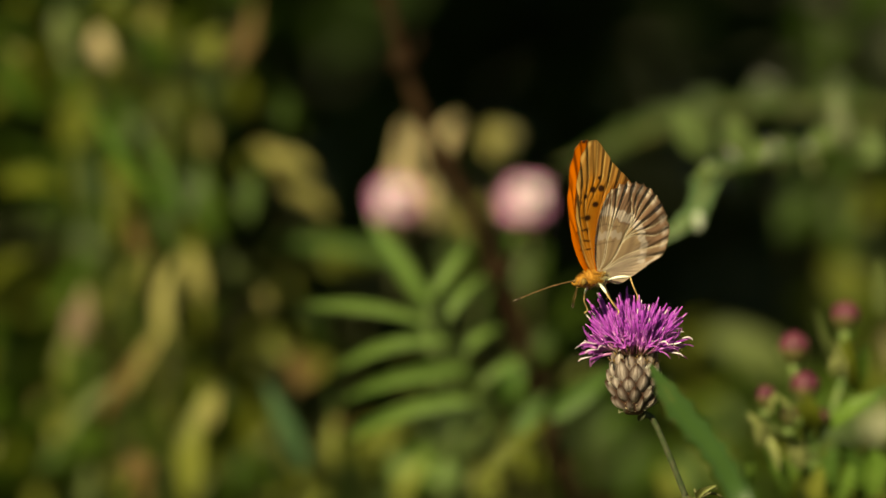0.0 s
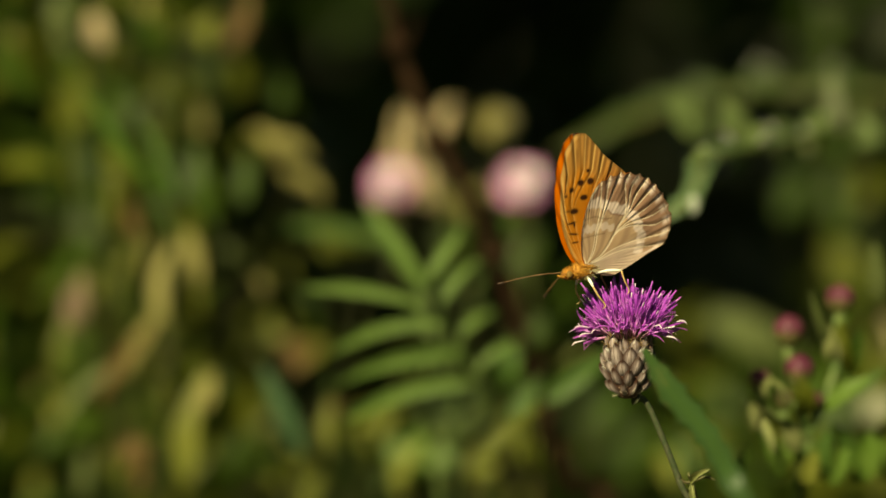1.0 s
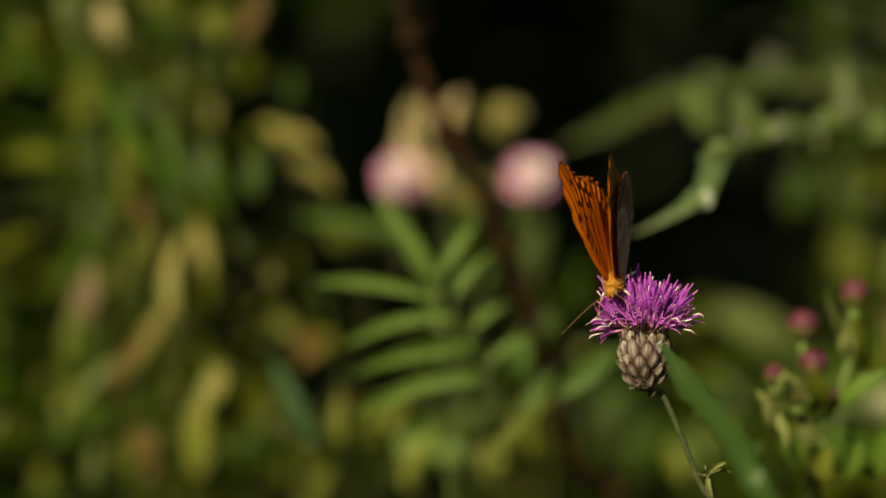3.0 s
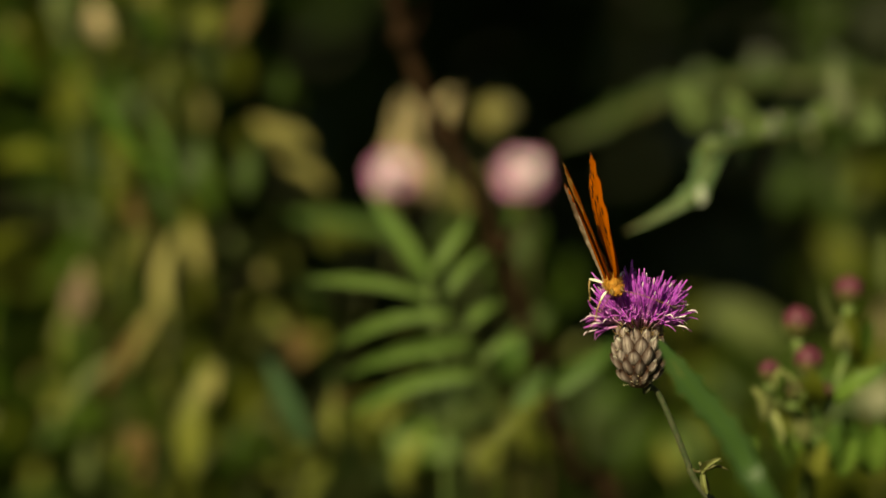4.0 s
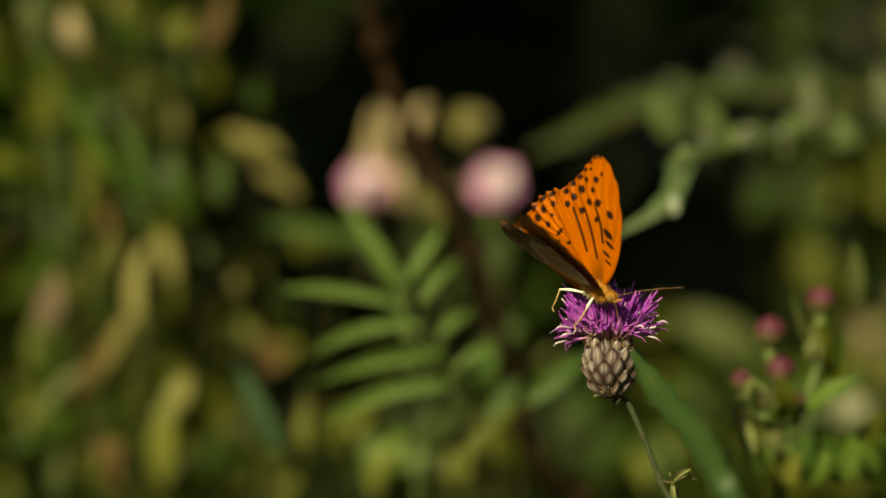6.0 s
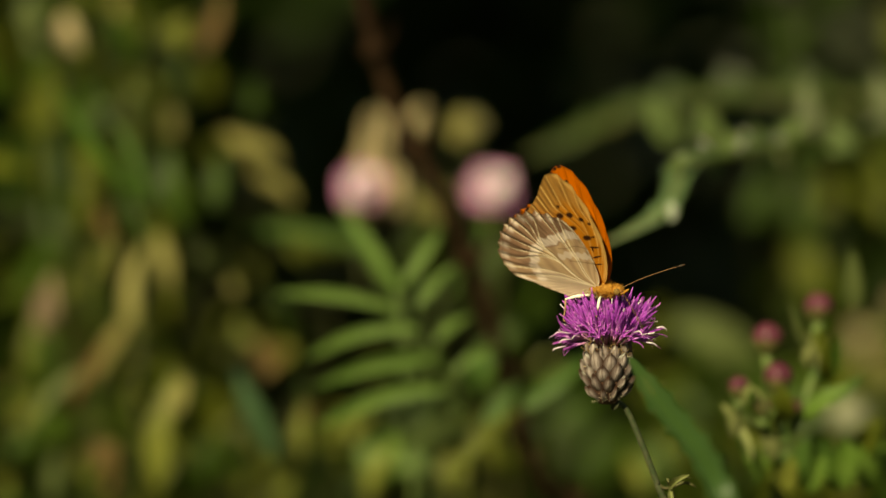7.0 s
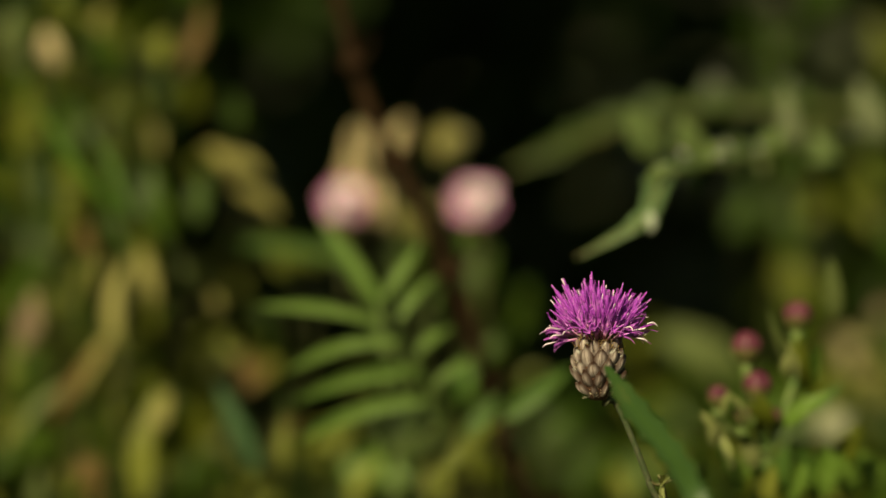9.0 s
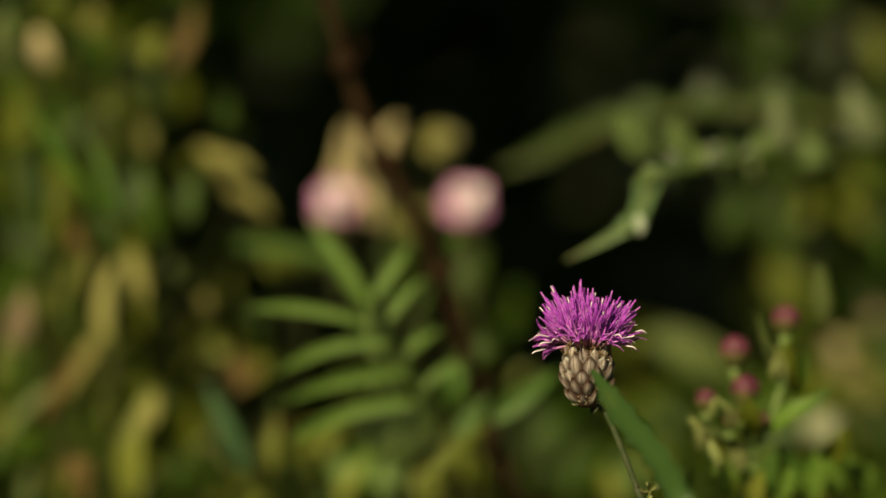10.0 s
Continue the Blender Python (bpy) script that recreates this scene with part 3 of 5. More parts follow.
herb("meadow_herb", "broad-leaved olive and green herb beside the hedge", "meadow herb", (0.22, 1.34, 0), (0.21, 1.33, 0.78), [
    ((0.188, 1.296, 0.752), (0.181, 1.304, 0.806), 0.0262, 'lobed', 'dusk'),
    ((0.203, 1.296, 0.745), (0.194, 1.304, 0.781), 0.0164, 'lobed', 'dusk'),
    ((0.257, 1.316, 0.758), (0.250, 1.324, 0.801), 0.0249, 'lobed', 'olive'),
    ((0.232, 1.316, 0.785), (0.223, 1.324, 0.805), 0.0190, 'lobed', 'dusk'),
    ((0.219, 1.276, 0.677), (0.222, 1.284, 0.705), 0.0196, 'lobed', 'olive'),
    ((0.252, 1.276, 0.682), (0.245, 1.284, 0.717), 0.0242, 'lobed', 'olive'),
    ((0.202, 1.276, 0.703), (0.210, 1.284, 0.722), 0.0161, 'lobed', 'dusk'),
    ((0.249, 1.276, 0.586), (0.239, 1.284, 0.631), 0.0311, 'oval', 'buff'),
    ((0.261, 1.276, 0.538), (0.258, 1.284, 0.575), 0.0207, 'lobed', 'olive'),
    ((0.252, 1.256, 0.636), (0.251, 1.264, 0.653), 0.0131, 'oval', 'pink'),
    ((0.226, 1.276, 0.613), (0.221, 1.284, 0.635), 0.0161, 'lobed', 'olive'),
    ((0.264, 1.296, 0.645), (0.253, 1.304, 0.671), 0.0187, 'lobed', 'green'),
] + [
    ((0.227, 1.246, 0.592), (0.216, 1.254, 0.629), 0.0270, 'oval', 'olive'),
    ((0.255, 1.246, 0.604), (0.248, 1.254, 0.632), 0.0247, 'oval', 'straw'),
    ((0.206, 1.246, 0.642), (0.192, 1.254, 0.666), 0.0247, 'oval', 'olive'),
    ((0.173, 1.246, 0.676), (0.189, 1.254, 0.708), 0.0191, 'lobed', 'dusk'),
    ((0.208, 1.266, 0.671), (0.198, 1.274, 0.699), 0.0183, 'oval', 'dusk'),
    ((0.200, 1.196, 0.560), (0.181, 1.204, 0.587), 0.0238, 'oval', 'olive'),
    ((0.237, 1.216, 0.553), (0.223, 1.224, 0.583), 0.0241, 'oval', 'olive'),
    ((0.210, 1.196, 0.575), (0.228, 1.204, 0.598), 0.0259, 'oval', 'sage'),
    ((0.172, 1.196, 0.563), (0.156, 1.204, 0.590), 0.0194, 'oval', 'olive'),
    ((0.246, 1.196, 0.583), (0.236, 1.204, 0.612), 0.0238, 'oval', 'sage'),
    ((0.144, 1.196, 0.560), (0.131, 1.204, 0.587), 0.0216, 'oval', 'olive'),
], STEM_SHADY, radius=0.0014, seed=8, tuft=2)


# ---- pale pink flowers on a brown stalk ----
def brown_stalk():
    plant = tagged(new("brown_stalk"), "bare reddish-brown plant stalk leaning across the flowers", "plant stalk")
    pts = spline([(0.165, 0.93, -0.01), (0.13, 0.93, 0.35), (0.0682, 0.9047, 0.6048), (0.0504, 0.9079, 0.6276), (0.0387, 0.9072, 0.6586), (0.0302, 0.9059, 0.6853), (0.0196, 0.9003, 0.7175), (0.0077, 0.8938, 0.7430), (-0.0032, 0.8966, 0.7630), (-0.0119, 0.8994, 0.7831), (-0.0190, 0.9031, 0.8091), (-0.0261, 0.9062, 0.8312)], 40)
    bm = bmesh.new()
    tube(bm, pts, [0.0039 - 0.00004 * i + 0.0003 * noise.noise((i * 0.7, 0, 0)) for i in range(40)], 10)
    part("stem", bm, STEM_BROWN, plant)
    for k in (16, 21, 27, 33):
        bm = bmesh.new()
        ball(bm, pts[k], (0.0053, 0.0053, 0.004))
        tube(bm, [pts[k] + Vector((0.003, 0, 0.001)), pts[k] + Vector((0.006, -0.002, 0.006)), pts[k] + Vector((0.0065, -0.003, 0.012))], [0.0012, 0.0008, 0.0003], 6)
        part("node", bm, STEM_BROWN, plant, "swollen brown node with a dry stipule")


brown_stalk()


def petal_mesh(name, material, length, width, cup=0.3):
    bm = bmesh.new()
    rows = []
    for i in range(6):
        t = i / 5
        w = width * (0.35 + 0.65 * math.sin(math.pi * min(t * 0.62 + 0.12, 1))) * 0.5 * (1 if t < 0.95 else 0.55)
        rows.append([bm.verts.new((length * t, w * s, length * cup * t * t + abs(s) * w * 0.3)) for s in (-1, 0, 1)])
    for a, b in zip(rows, rows[1:]):
        for j in range(2):
            bm.faces.new((a[j], b[j], b[j + 1], a[j + 1]))
    me = bpy.data.meshes.new(name)
    bm.to_mesh(me)
    bm.free()
    for p in me.polygons:
        p.use_smooth = True
    me.materials.append(material)
    return me


def pink_flower(foot, centre, seed, size=1.0):
    """A pale pink composite head: petals all round a cream middle, a green cup and a stalk to the ground."""
    rnd = random.Random(seed)
    f, c = Vector(foot), Vector(centre) - Vector(foot)
    plant = tagged(new("pink_flower"), "pale pink flower head with a cream middle on a thin stalk", "flower", "pale pink flowers")
    plant.location = foot
    bm = bmesh.new()
    tube(bm, spline([(0, 0, -0.01), (c.x * 0.3 + 0.01, c.y * 0.3, c.z * 0.5), c - Vector((0, 0, 0.008))], 16), 0.0014)
    part("stem", bm, STEM_SHADY, plant)
    bm = bmesh.new()
    ball(bm, c - Vector((0, 0, 0.006)), (0.0075, 0.0075, 0.008))
    part("cup", bm, CUP, plant)
    outer = petal_mesh("petal", PINK, 0.0108 * size, 0.0056)
    inner = petal_mesh("petal", WHITE_PETAL, 0.0070 * size, 0.0066)
    for ring, (count, tilt, me) in enumerate(((11, -24, outer), (12, 2, outer), (10, 16, inner), (10, 34, inner), (7, 62, inner))):
        for k in range(count):
            m = Matrix.Translation(c) @ pose(0, 0, 0, 62, -8, 0) @ pose(0, 0, 0.0018 * ring, 0, 0, 360 * k / count + 17 * ring + rnd.uniform(-14, 14)) @ pose(0.0015, 0, 0, 0, -tilt + rnd.uniform(-14, 14), 0)
            q = rnd.uniform(0.6, 1.15)
            piece("petal", me, plant, m, (q, rnd.uniform(0.8, 1.2), q))
    return plant


pink_flower((-0.01, 1.10, 0), (-0.0211, 1.0850, 0.7181), 1, 0.74)
pink_flower((0.05, 1.10, 0), (0.0359, 1.0850, 0.7178), 2, 0.92)


def seed_head(foot, centre, r, fluff):
    """A small round fluffy seed head on a thin dry stalk."""
    c = Vector(centre)
    plant = tagged(new("seed_head"), "small round straw-coloured seed head on a stalk", "seed head", "seed heads")
    bm = bmesh.new()
    tube(bm, spline([foot, Vector(foot).lerp(c, 0.5) + Vector((0.006, 0, 0)), c - Vector((0, 0, r * 0.8))], 14), 0.001)
    part("stem", bm, STEM_SHADY, plant)
    bm = bmesh.new()
    ball(bm, c, (r, r * 0.85, r * 0.78), rings=14, seg=20)
    for v in bm.verts:
        d = v.co - c
        v.co += d * 0.3 * noise.noise(d * 900)
    part("head", bm, fluff, plant)


seed_head((0.045, 1.12, -0.01), (0.0282, 1.116, 0.743), 0.006, SEED_DULL)
seed_head((0.20, 1.04, -0.01), (0.1848, 1.0300, 0.6305), 0.0085, SEED)

herb("dry_bracts", "cluster of dry straw-coloured bracts between pink flowers", "dry plant", (0.02, 1.12, 0), (0.012, 1.115, 0.69), [
    ((-0.017, 1.091, 0.724), (-0.012, 1.099, 0.758), 0.0067, 'oval', 'buff'),
    ((-0.020, 1.096, 0.719), (-0.017, 1.104, 0.734), 0.0087, 'oval', 'buff'),
    ((-0.007, 1.096, 0.705), (-0.009, 1.104, 0.731), 0.0103, 'oval', 'buff'),
    ((0.004, 1.096, 0.726), (0.010, 1.104, 0.748), 0.0123, 'oval', 'buff'),
    ((0.015, 1.086, 0.706), (0.014, 1.094, 0.720), 0.0082, 'oval', 'straw'),
    ((-0.001, 1.096, 0.732), (0.002, 1.104, 0.744), 0.0079, 'oval', 'tan'),
    ((-0.014, 1.096, 0.706), (-0.010, 1.104, 0.724), 0.0111, 'oval', 'buff'),
    ((0.003, 1.101, 0.700), (0.002, 1.109, 0.718), 0.0111, 'oval', 'straw'),
    ((0.020, 1.106, 0.731), (0.014, 1.114, 0.744), 0.0088, 'oval', 'straw'),
], STEM_SHADY, radius=0.0009, seed=10, tuft=2)


# ---- feathered green fronds ----
herb("feathered_frond", "green feathered leaf with long narrow leaflets", "wild plant", (0.06, 0.86, 0), (-0.006, 0.85, 0.712), [
    ((-0.005, 0.841, 0.706), (-0.048, 0.849, 0.711), 0.0049, 'lance', 'bright'),
    ((0.003, 0.841, 0.700), (-0.038, 0.849, 0.688), 0.0053, 'lance', 'bright'),
    ((0.010, 0.841, 0.691), (-0.035, 0.849, 0.678), 0.0055, 'lance', 'bright'),
    ((0.012, 0.841, 0.679), (-0.034, 0.849, 0.664), 0.0063, 'lance', 'bright'),
    ((-0.005, 0.876, 0.706), (-0.027, 0.884, 0.738), 0.0067, 'lance', 'bright'),
    ((-0.004, 0.846, 0.714), (0.009, 0.854, 0.733), 0.0046, 'lance', 'bright'),
    ((0.001, 0.846, 0.706), (0.015, 0.854, 0.721), 0.0046, 'lance', 'bright'),
    ((0.007, 0.846, 0.695), (0.020, 0.854, 0.703), 0.0040, 'lance', 'bright'),
    ((0.013, 0.846, 0.683), (0.029, 0.854, 0.692), 0.0040, 'lance', 'bright'),
    ((-0.014, 1.016, 0.701), (-0.072, 1.024, 0.709), 0.0073, 'lance', 'mid'),
    ((0.019, 0.926, 0.713), (0.030, 0.934, 0.727), 0.0050, 'lance', 'green'),
], STEM, radius=0.0012, seed=11, facing=(-0.2, -0.75, 0.6))
herb("feathered_frond", "lower green feathered leaf with broad leaflets", "wild plant", (0.07, 0.86, 0), (0.035, 0.845, 0.673), [
    ((0.036, 0.836, 0.674), (0.060, 0.844, 0.691), 0.0079, 'lance', 'mid'),
    ((0.011, 0.826, 0.648), (0.036, 0.834, 0.674), 0.0071, 'lance', 'olive'),
    ((0.024, 0.856, 0.659), (0.036, 0.864, 0.678), 0.0077, 'lance', 'mid'),
], STEM_BROWN, radius=0.0012, seed=12, facing=(-0.2, -0.75, 0.6))


# ---- spiny thistle leaves arching in from the side ----
def spiny_leaf(name, label, points, widths, foot, seed, lobes=6, tone="thistle"):
    """An arching thistle leaf: a ribbed blade whose edges break into pointed, raised lobes with pale spines."""
    rnd = random.Random(seed)
    plant = tagged(new(name), label, "thistle leaf")
    bm = bmesh.new()
    line = spline(points, 50)
    up = Vector((-0.15, -0.45, 0.85))
    rows = []
    tips = []
    for i, p in enumerate(line):
        t = i / 49
        d = (line[min(i + 1, 49)] - line[max(i - 1, 0)]).normalized()
        y = up.cross(d).normalized()
        z = d.cross(y)
        w = widths * min(1, 0.12 + 4.5 * t) * (1 - 0.3 * t)
        saw = abs(math.sin(t ** 1.15 * lobes * math.pi)) * min(1.0, max(0.0, t * 3 - 0.35)) * (0.75 + 0.35 * math.sin(t * 37 + seed))
        row = []
        for s in (-1, -0.55, 0, 0.55, 1):
            reach = w * (0.5 + 0.6 * saw) if abs(s) == 1 else w * 0.45
            rise = (0.9 * saw * w if abs(s) == 1 else 0.15 * w) * (1 if s < 0 else 0.8)
            q = p + y * (s / abs(s) if s else 0) * reach + z * (rise if s else 0) + d * (-0.25 * saw * w if abs(s) == 1 else 0)
            row.append(bm.verts.new(q))
            if abs(s) == 1 and saw > 0.9 and not (tips and (tips[-1][0] - q).length < 0.004):
                tips.append((q, (q - p).normalized()))
        rows.append(row)
    for a, b in zip(rows, rows[1:]):
        for j in range(4):
            bm.faces.new((a[j], b[j], b[j + 1], a[j + 1]))
    part("blade", bm, LEAF[tone], plant)
    bm = bmesh.new()
    tube(bm, line, [0.0005 + 0.0011 * i / 49 for i in range(50)], 6)
    tube(bm, spline([line[-1], (line[-1] + Vector(foot)) / 2 + Vector((0.02, 0, 0.1)), foot], 12), 0.002, 6)
    part("midrib", bm, STEM_DRY, plant, "pale raised midrib")
    for q, d in tips:
        bm = bmesh.new()
        tube(bm, [q - d * 0.001, q + d * 0.003], [0.0005, 0.0001], 5)
        part("spine", bm, WHITE_PETAL, plant)
    return plant


arching = spiny_leaf("thistle_leaf", "arching grey-green thistle leaf with pale spines",
           [(0.0577, 0.7950, 0.7357), (0.0687, 0.7970, 0.7408), (0.0801, 0.8000, 0.7477), (0.0859, 0.8150, 0.7551), (0.0912, 0.8300, 0.7587), (0.1054, 0.8550, 0.7582), (0.1229, 0.8900, 0.7573), (0.1511, 0.9400, 0.7570), (0.1817, 0.9900, 0.7541), (0.2214, 1.0500, 0.7497)], 0.0066, (0.33, 1.08, -0.01), 1, 15)
LOBES = [
    ((0.0956, 0.9000, 0.7578), (0.0823, 0.8960, 0.7754), 0.0125, 'silver'),
    ((0.1090, 0.9000, 0.7548), (0.1027, 0.8960, 0.7721), 0.0125, 'silver'),
    ((0.1515, 0.9400, 0.7576), (0.1465, 0.9360, 0.7801), 0.0076, 'pale'),
    ((0.1941, 0.9900, 0.7543), (0.1825, 0.9860, 0.7793), 0.0102, 'pale'),
    ((0.1073, 0.8700, 0.7570), (0.1139, 0.8660, 0.7649), 0.0086, 'silver'),
    ((0.1354, 0.9200, 0.7558), (0.1433, 0.9160, 0.7654), 0.0103, 'silver'),
    ((0.1232, 0.9000, 0.7568), (0.1290, 0.8960, 0.7491), 0.0093, 'silver'),
    ((0.1538, 0.9500, 0.7566), (0.1683, 0.9460, 0.7521), 0.0120, 'silver'),
    ((0.1261, 0.9100, 0.7558), (0.1224, 0.9060, 0.7645), 0.0111, 'silver'),
    ((0.1670, 0.9700, 0.7556), (0.1616, 0.9660, 0.7654), 0.0109, 'sage'),
    ((0.1055, 0.8600, 0.7575), (0.1032, 0.8560, 0.7497), 0.0050, 'thistle'),
    ((0.0812, 0.8000, 0.7508), (0.0834, 0.7960, 0.7459), 0.0043, 'thistle'),
    ((0.0835, 0.8200, 0.7568), (0.0907, 0.8160, 0.7632), 0.0055, 'silver'),
    ((0.1411, 0.9300, 0.7569), (0.1396, 0.9260, 0.7468), 0.0096, 'sage'),
]
for i, (b, t, w, tone) in enumerate(LOBES):
    length = (Vector(t) - Vector(b)).length
    piece("lobe", leaf_mesh("lance", tone, i), arching, align(b, t, (-0.4, -0.6, 0.6)), (length, w, length))
for c, r in [((0.0875, 0.8220, 0.7595), 0.0036), ((0.0817, 0.7970, 0.7470), 0.0030)]:
    bm = bmesh.new()
    ball(bm, c, (r * 0.55, r * 0.55, r * 0.95), rings=10, seg=14)
    for v in bm.verts:
        d = v.co - Vector(c)
        v.co += d * 0.35 * noise.noise(d * 700)
    part("woolly_tip", bm, WOOL, arching, "whitish woolly tip")
spiny_leaf("thistle_leaf", "broad arching thistle leaf in soft green",
           [(0.0495, 1.0940, 0.7312), (0.0644, 1.0950, 0.7373), (0.0818, 1.0960, 0.7447), (0.1016, 1.0970, 0.7517), (0.1239, 1.0970, 0.7560), (0.1511, 1.0960, 0.7579), (0.1859, 1.0960, 0.7575), (0.2292, 1.1000, 0.7536)],
           0.0125, (0.34, 1.12, -0.01), 2, 7, "soft")


# ---- budding thistle ----
def bud_plant():
    foot = Vector((0.125, 0.762, 0))
    plant = tagged(new("budding_thistle"), "thistle top with small round purple buds in green cups", "thistle")
    plant.location = foot
    rnd = random.Random(8)
    buds = [((0.1068, 0.7520, 0.7141), 4.6), ((0.1241, 0.7640, 0.7218), 4.3), ((0.1094, 0.7464, 0.7032), 4.3), ((0.0969, 0.7416, 0.7011), 3.1), ((0.1040, 0.7400, 0.6953), 2.5), ((0.1149, 0.7496, 0.6930), 2.4)]
    fork = Vector((0.1122, 0.7496, 0.6811))
    bm = bmesh.new()
    tube(bm, spline([(0, 0, -0.01), Vector((0.1291, 0.8175, 0.2885)) - foot, Vector((0.1190, 0.8085, 0.5917)) - foot, fork - foot], 20), 0.0023)
    for c, r in buds:
        c = Vector(c)
        tube(bm, spline([fork - foot, (fork + c) / 2 - foot + Vector((c.x - fork.x, 0, -0.004)) * 0.3, c - foot - Vector((0, 0, 0.004))], 10), [0.0014] * 8 + [0.0018, 0.002], 7)
    part("stem", bm, STEM, plant)
    for c, r in buds:
        c = Vector(c) - foot
        r *= MM
        bm = bmesh.new()
        ball(bm, c, (r, r, r * 1.08), rings=12, seg=16)
        for k in range(30):
            a, h = k * 2.4, 0.2 + 0.75 * k / 30
            q = math.sqrt(1 - h * h)
            d = Vector((q * math.cos(a), q * math.sin(a), h))
            tube(bm, [c + d * r * 0.9, c + d * r * 1.0 + Vector((0, 0, 0.3 * r)) * (1 - h)], [0.0006, 0.0002], 5)
        bud = part("bud", bm, BUD, plant, "round purple flower bud")
        bm = bmesh.new()
        rings = []
        for i in range(9):
            t = i / 8
            rings.append([bm.verts.new(c + Vector((math.cos(2 * math.pi * k / 27), math.sin(2 * math.pi * k / 27), 0)) * r * (0.25 + 0.84 * math.sin(t * 1.5)) * (1 + 0.05 * math.cos(2 * math.pi * k / 3 + i % 2 * math.pi))
                                       + Vector((0, 0, r * (-1.25 + 1.25 * t + (0.22 * math.cos(2 * math.pi * k / 3) if i == 8 else 0))))) for k in range(27)])
        for a, b in zip(rings, rings[1:]):
            for k in range(27):
                bm.faces.new((a[k], a[(k + 1) % 27], b[(k + 1) % 27], b[k]))
        bm.faces.new(rings[0][::-1])
        part("cup", bm, CUP, bud, "green scaly cup")
    leaves = [
        ((0.0984, 0.7360, 0.6963), (0.0990, 0.7320, 0.7044), 0.0025, 'oval', 'cream'),
        ((0.1035, 0.7360, 0.6953), (0.0987, 0.7320, 0.7035), 0.0022, 'oval', 'cream'),
        ((0.1202, 0.7576, 0.7035), (0.1206, 0.7536, 0.7127), 0.0029, 'oval', 'cream'),
        ((0.1267, 0.7640, 0.6971), (0.1301, 0.7600, 0.7133), 0.0062, 'lobed', 'dusk'),
        ((0.1180, 0.7520, 0.6891), (0.1319, 0.7480, 0.7008), 0.0061, 'lance', 'fresh'),
        ((0.1191, 0.7560, 0.7093), (0.1129, 0.7520, 0.7266), 0.0026, 'lance', 'sage'),
        ((0.0945, 0.7400, 0.6910), (0.1004, 0.7360, 0.6797), 0.0033, 'oval', 'cream'),
        ((0.0978, 0.7384, 0.6893), (0.0907, 0.7344, 0.6977), 0.0030, 'oval', 'cream'),
        ((0.1065, 0.7440, 0.6871), (0.0979, 0.7400, 0.6927), 0.0047, 'lobed', 'sage'),
        ((0.1116, 0.7440, 0.6889), (0.1053, 0.7400, 0.6997), 0.0037, 'lobed', 'olive'),
        ((0.1262, 0.7656, 0.7120), (0.1274, 0.7616, 0.7201), 0.0028, 'oval', 'dusk'),
    ]
    leaves += [
        ((0.1120, 0.7480, 0.6668), (0.1146, 0.7440, 0.6784), 0.0074, 'lobed', 'lime'),
        ((0.0906, 0.7480, 0.6668), (0.0935, 0.7440, 0.6796), 0.0074, 'lobed', 'fresh'),
        ((0.1042, 0.7480, 0.6722), (0.0972, 0.7440, 0.6849), 0.0064, 'lobed', 'fresh'),
        ((0.1315, 0.7640, 0.6683), (0.1225, 0.7600, 0.6831), 0.0093, 'lobed', 'mid'),
        ((0.1437, 0.7720, 0.6627), (0.1345, 0.7680, 0.6795), 0.0108, 'lobed', 'fresh'),
        ((0.1077, 0.7560, 0.6738), (0.1128, 0.7520, 0.6849), 0.0088, 'lobed', 'fresh'),
        ((0.1389, 0.7720, 0.6728), (0.1450, 0.7680, 0.6864), 0.0087, 'lobed', 'olive'),
        ((0.1567, 0.7880, 0.6598), (0.1483, 0.7840, 0.6737), 0.0106, 'lobed', 'fresh'),
        ((0.1192, 0.7520, 0.6659), (0.1245, 0.7480, 0.6787), 0.0074, 'lobed', 'fresh'),
        ((0.1413, 0.7960, 0.7148), (0.1389, 0.7920, 0.7351), 0.0079, 'lobed', 'sage'),
        ((0.1291, 0.7640, 0.6908), (0.1378, 0.7600, 0.7006), 0.0052, 'lobed', 'mid'),
    ]
    leaves += [
        ((0.1263, 0.7624, 0.6997), (0.1235, 0.7584, 0.7164), 0.0058, 'oval', 'olive'),
        ((0.1230, 0.7576, 0.7021), (0.1186, 0.7536, 0.7155), 0.0034, 'lobed', 'cream'),
        ((0.1284, 0.7640, 0.6980), (0.1295, 0.7600, 0.7126), 0.0041, 'lobed', 'mid'),
        ((0.1118, 0.7432, 0.6906), (0.1082, 0.7392, 0.7023), 0.0064, 'oval', 'olive'),
        ((0.1051, 0.7376, 0.6929), (0.1013, 0.7336, 0.7020), 0.0036, 'lobed', 'cream'),
        ((0.1051, 0.7464, 0.6695), (0.0984, 0.7424, 0.6849), 0.0084, 'lobed', 'fresh'),
        ((0.1155, 0.7520, 0.6676), (0.1192, 0.7480, 0.6836), 0.0095, 'lobed', 'mid'),
        ((0.1309, 0.7600, 0.6644), (0.1328, 0.7560, 0.6815), 0.0106, 'lobed', 'fresh'),
        ((0.0949, 0.7368, 0.6861), (0.0925, 0.7328, 0.6965), 0.0033, 'lobed', 'cream'),
        ((0.1086, 0.7480, 0.6766), (0.1043, 0.7440, 0.6894), 0.0074, 'lobed', 'cream'),
    ]
    for i, (b, t, w, kind, tone) in enumerate(leaves):
        b, t = Vector(b), Vector(t)
        length = (t - b).length
        piece("leaf", leaf_mesh(kind, tone, i), plant, align(b - foot, t - foot, (rnd.uniform(-0.5, 0.2), -0.7, 0.5)), (length, w, length))
    return plant


bud_plant()


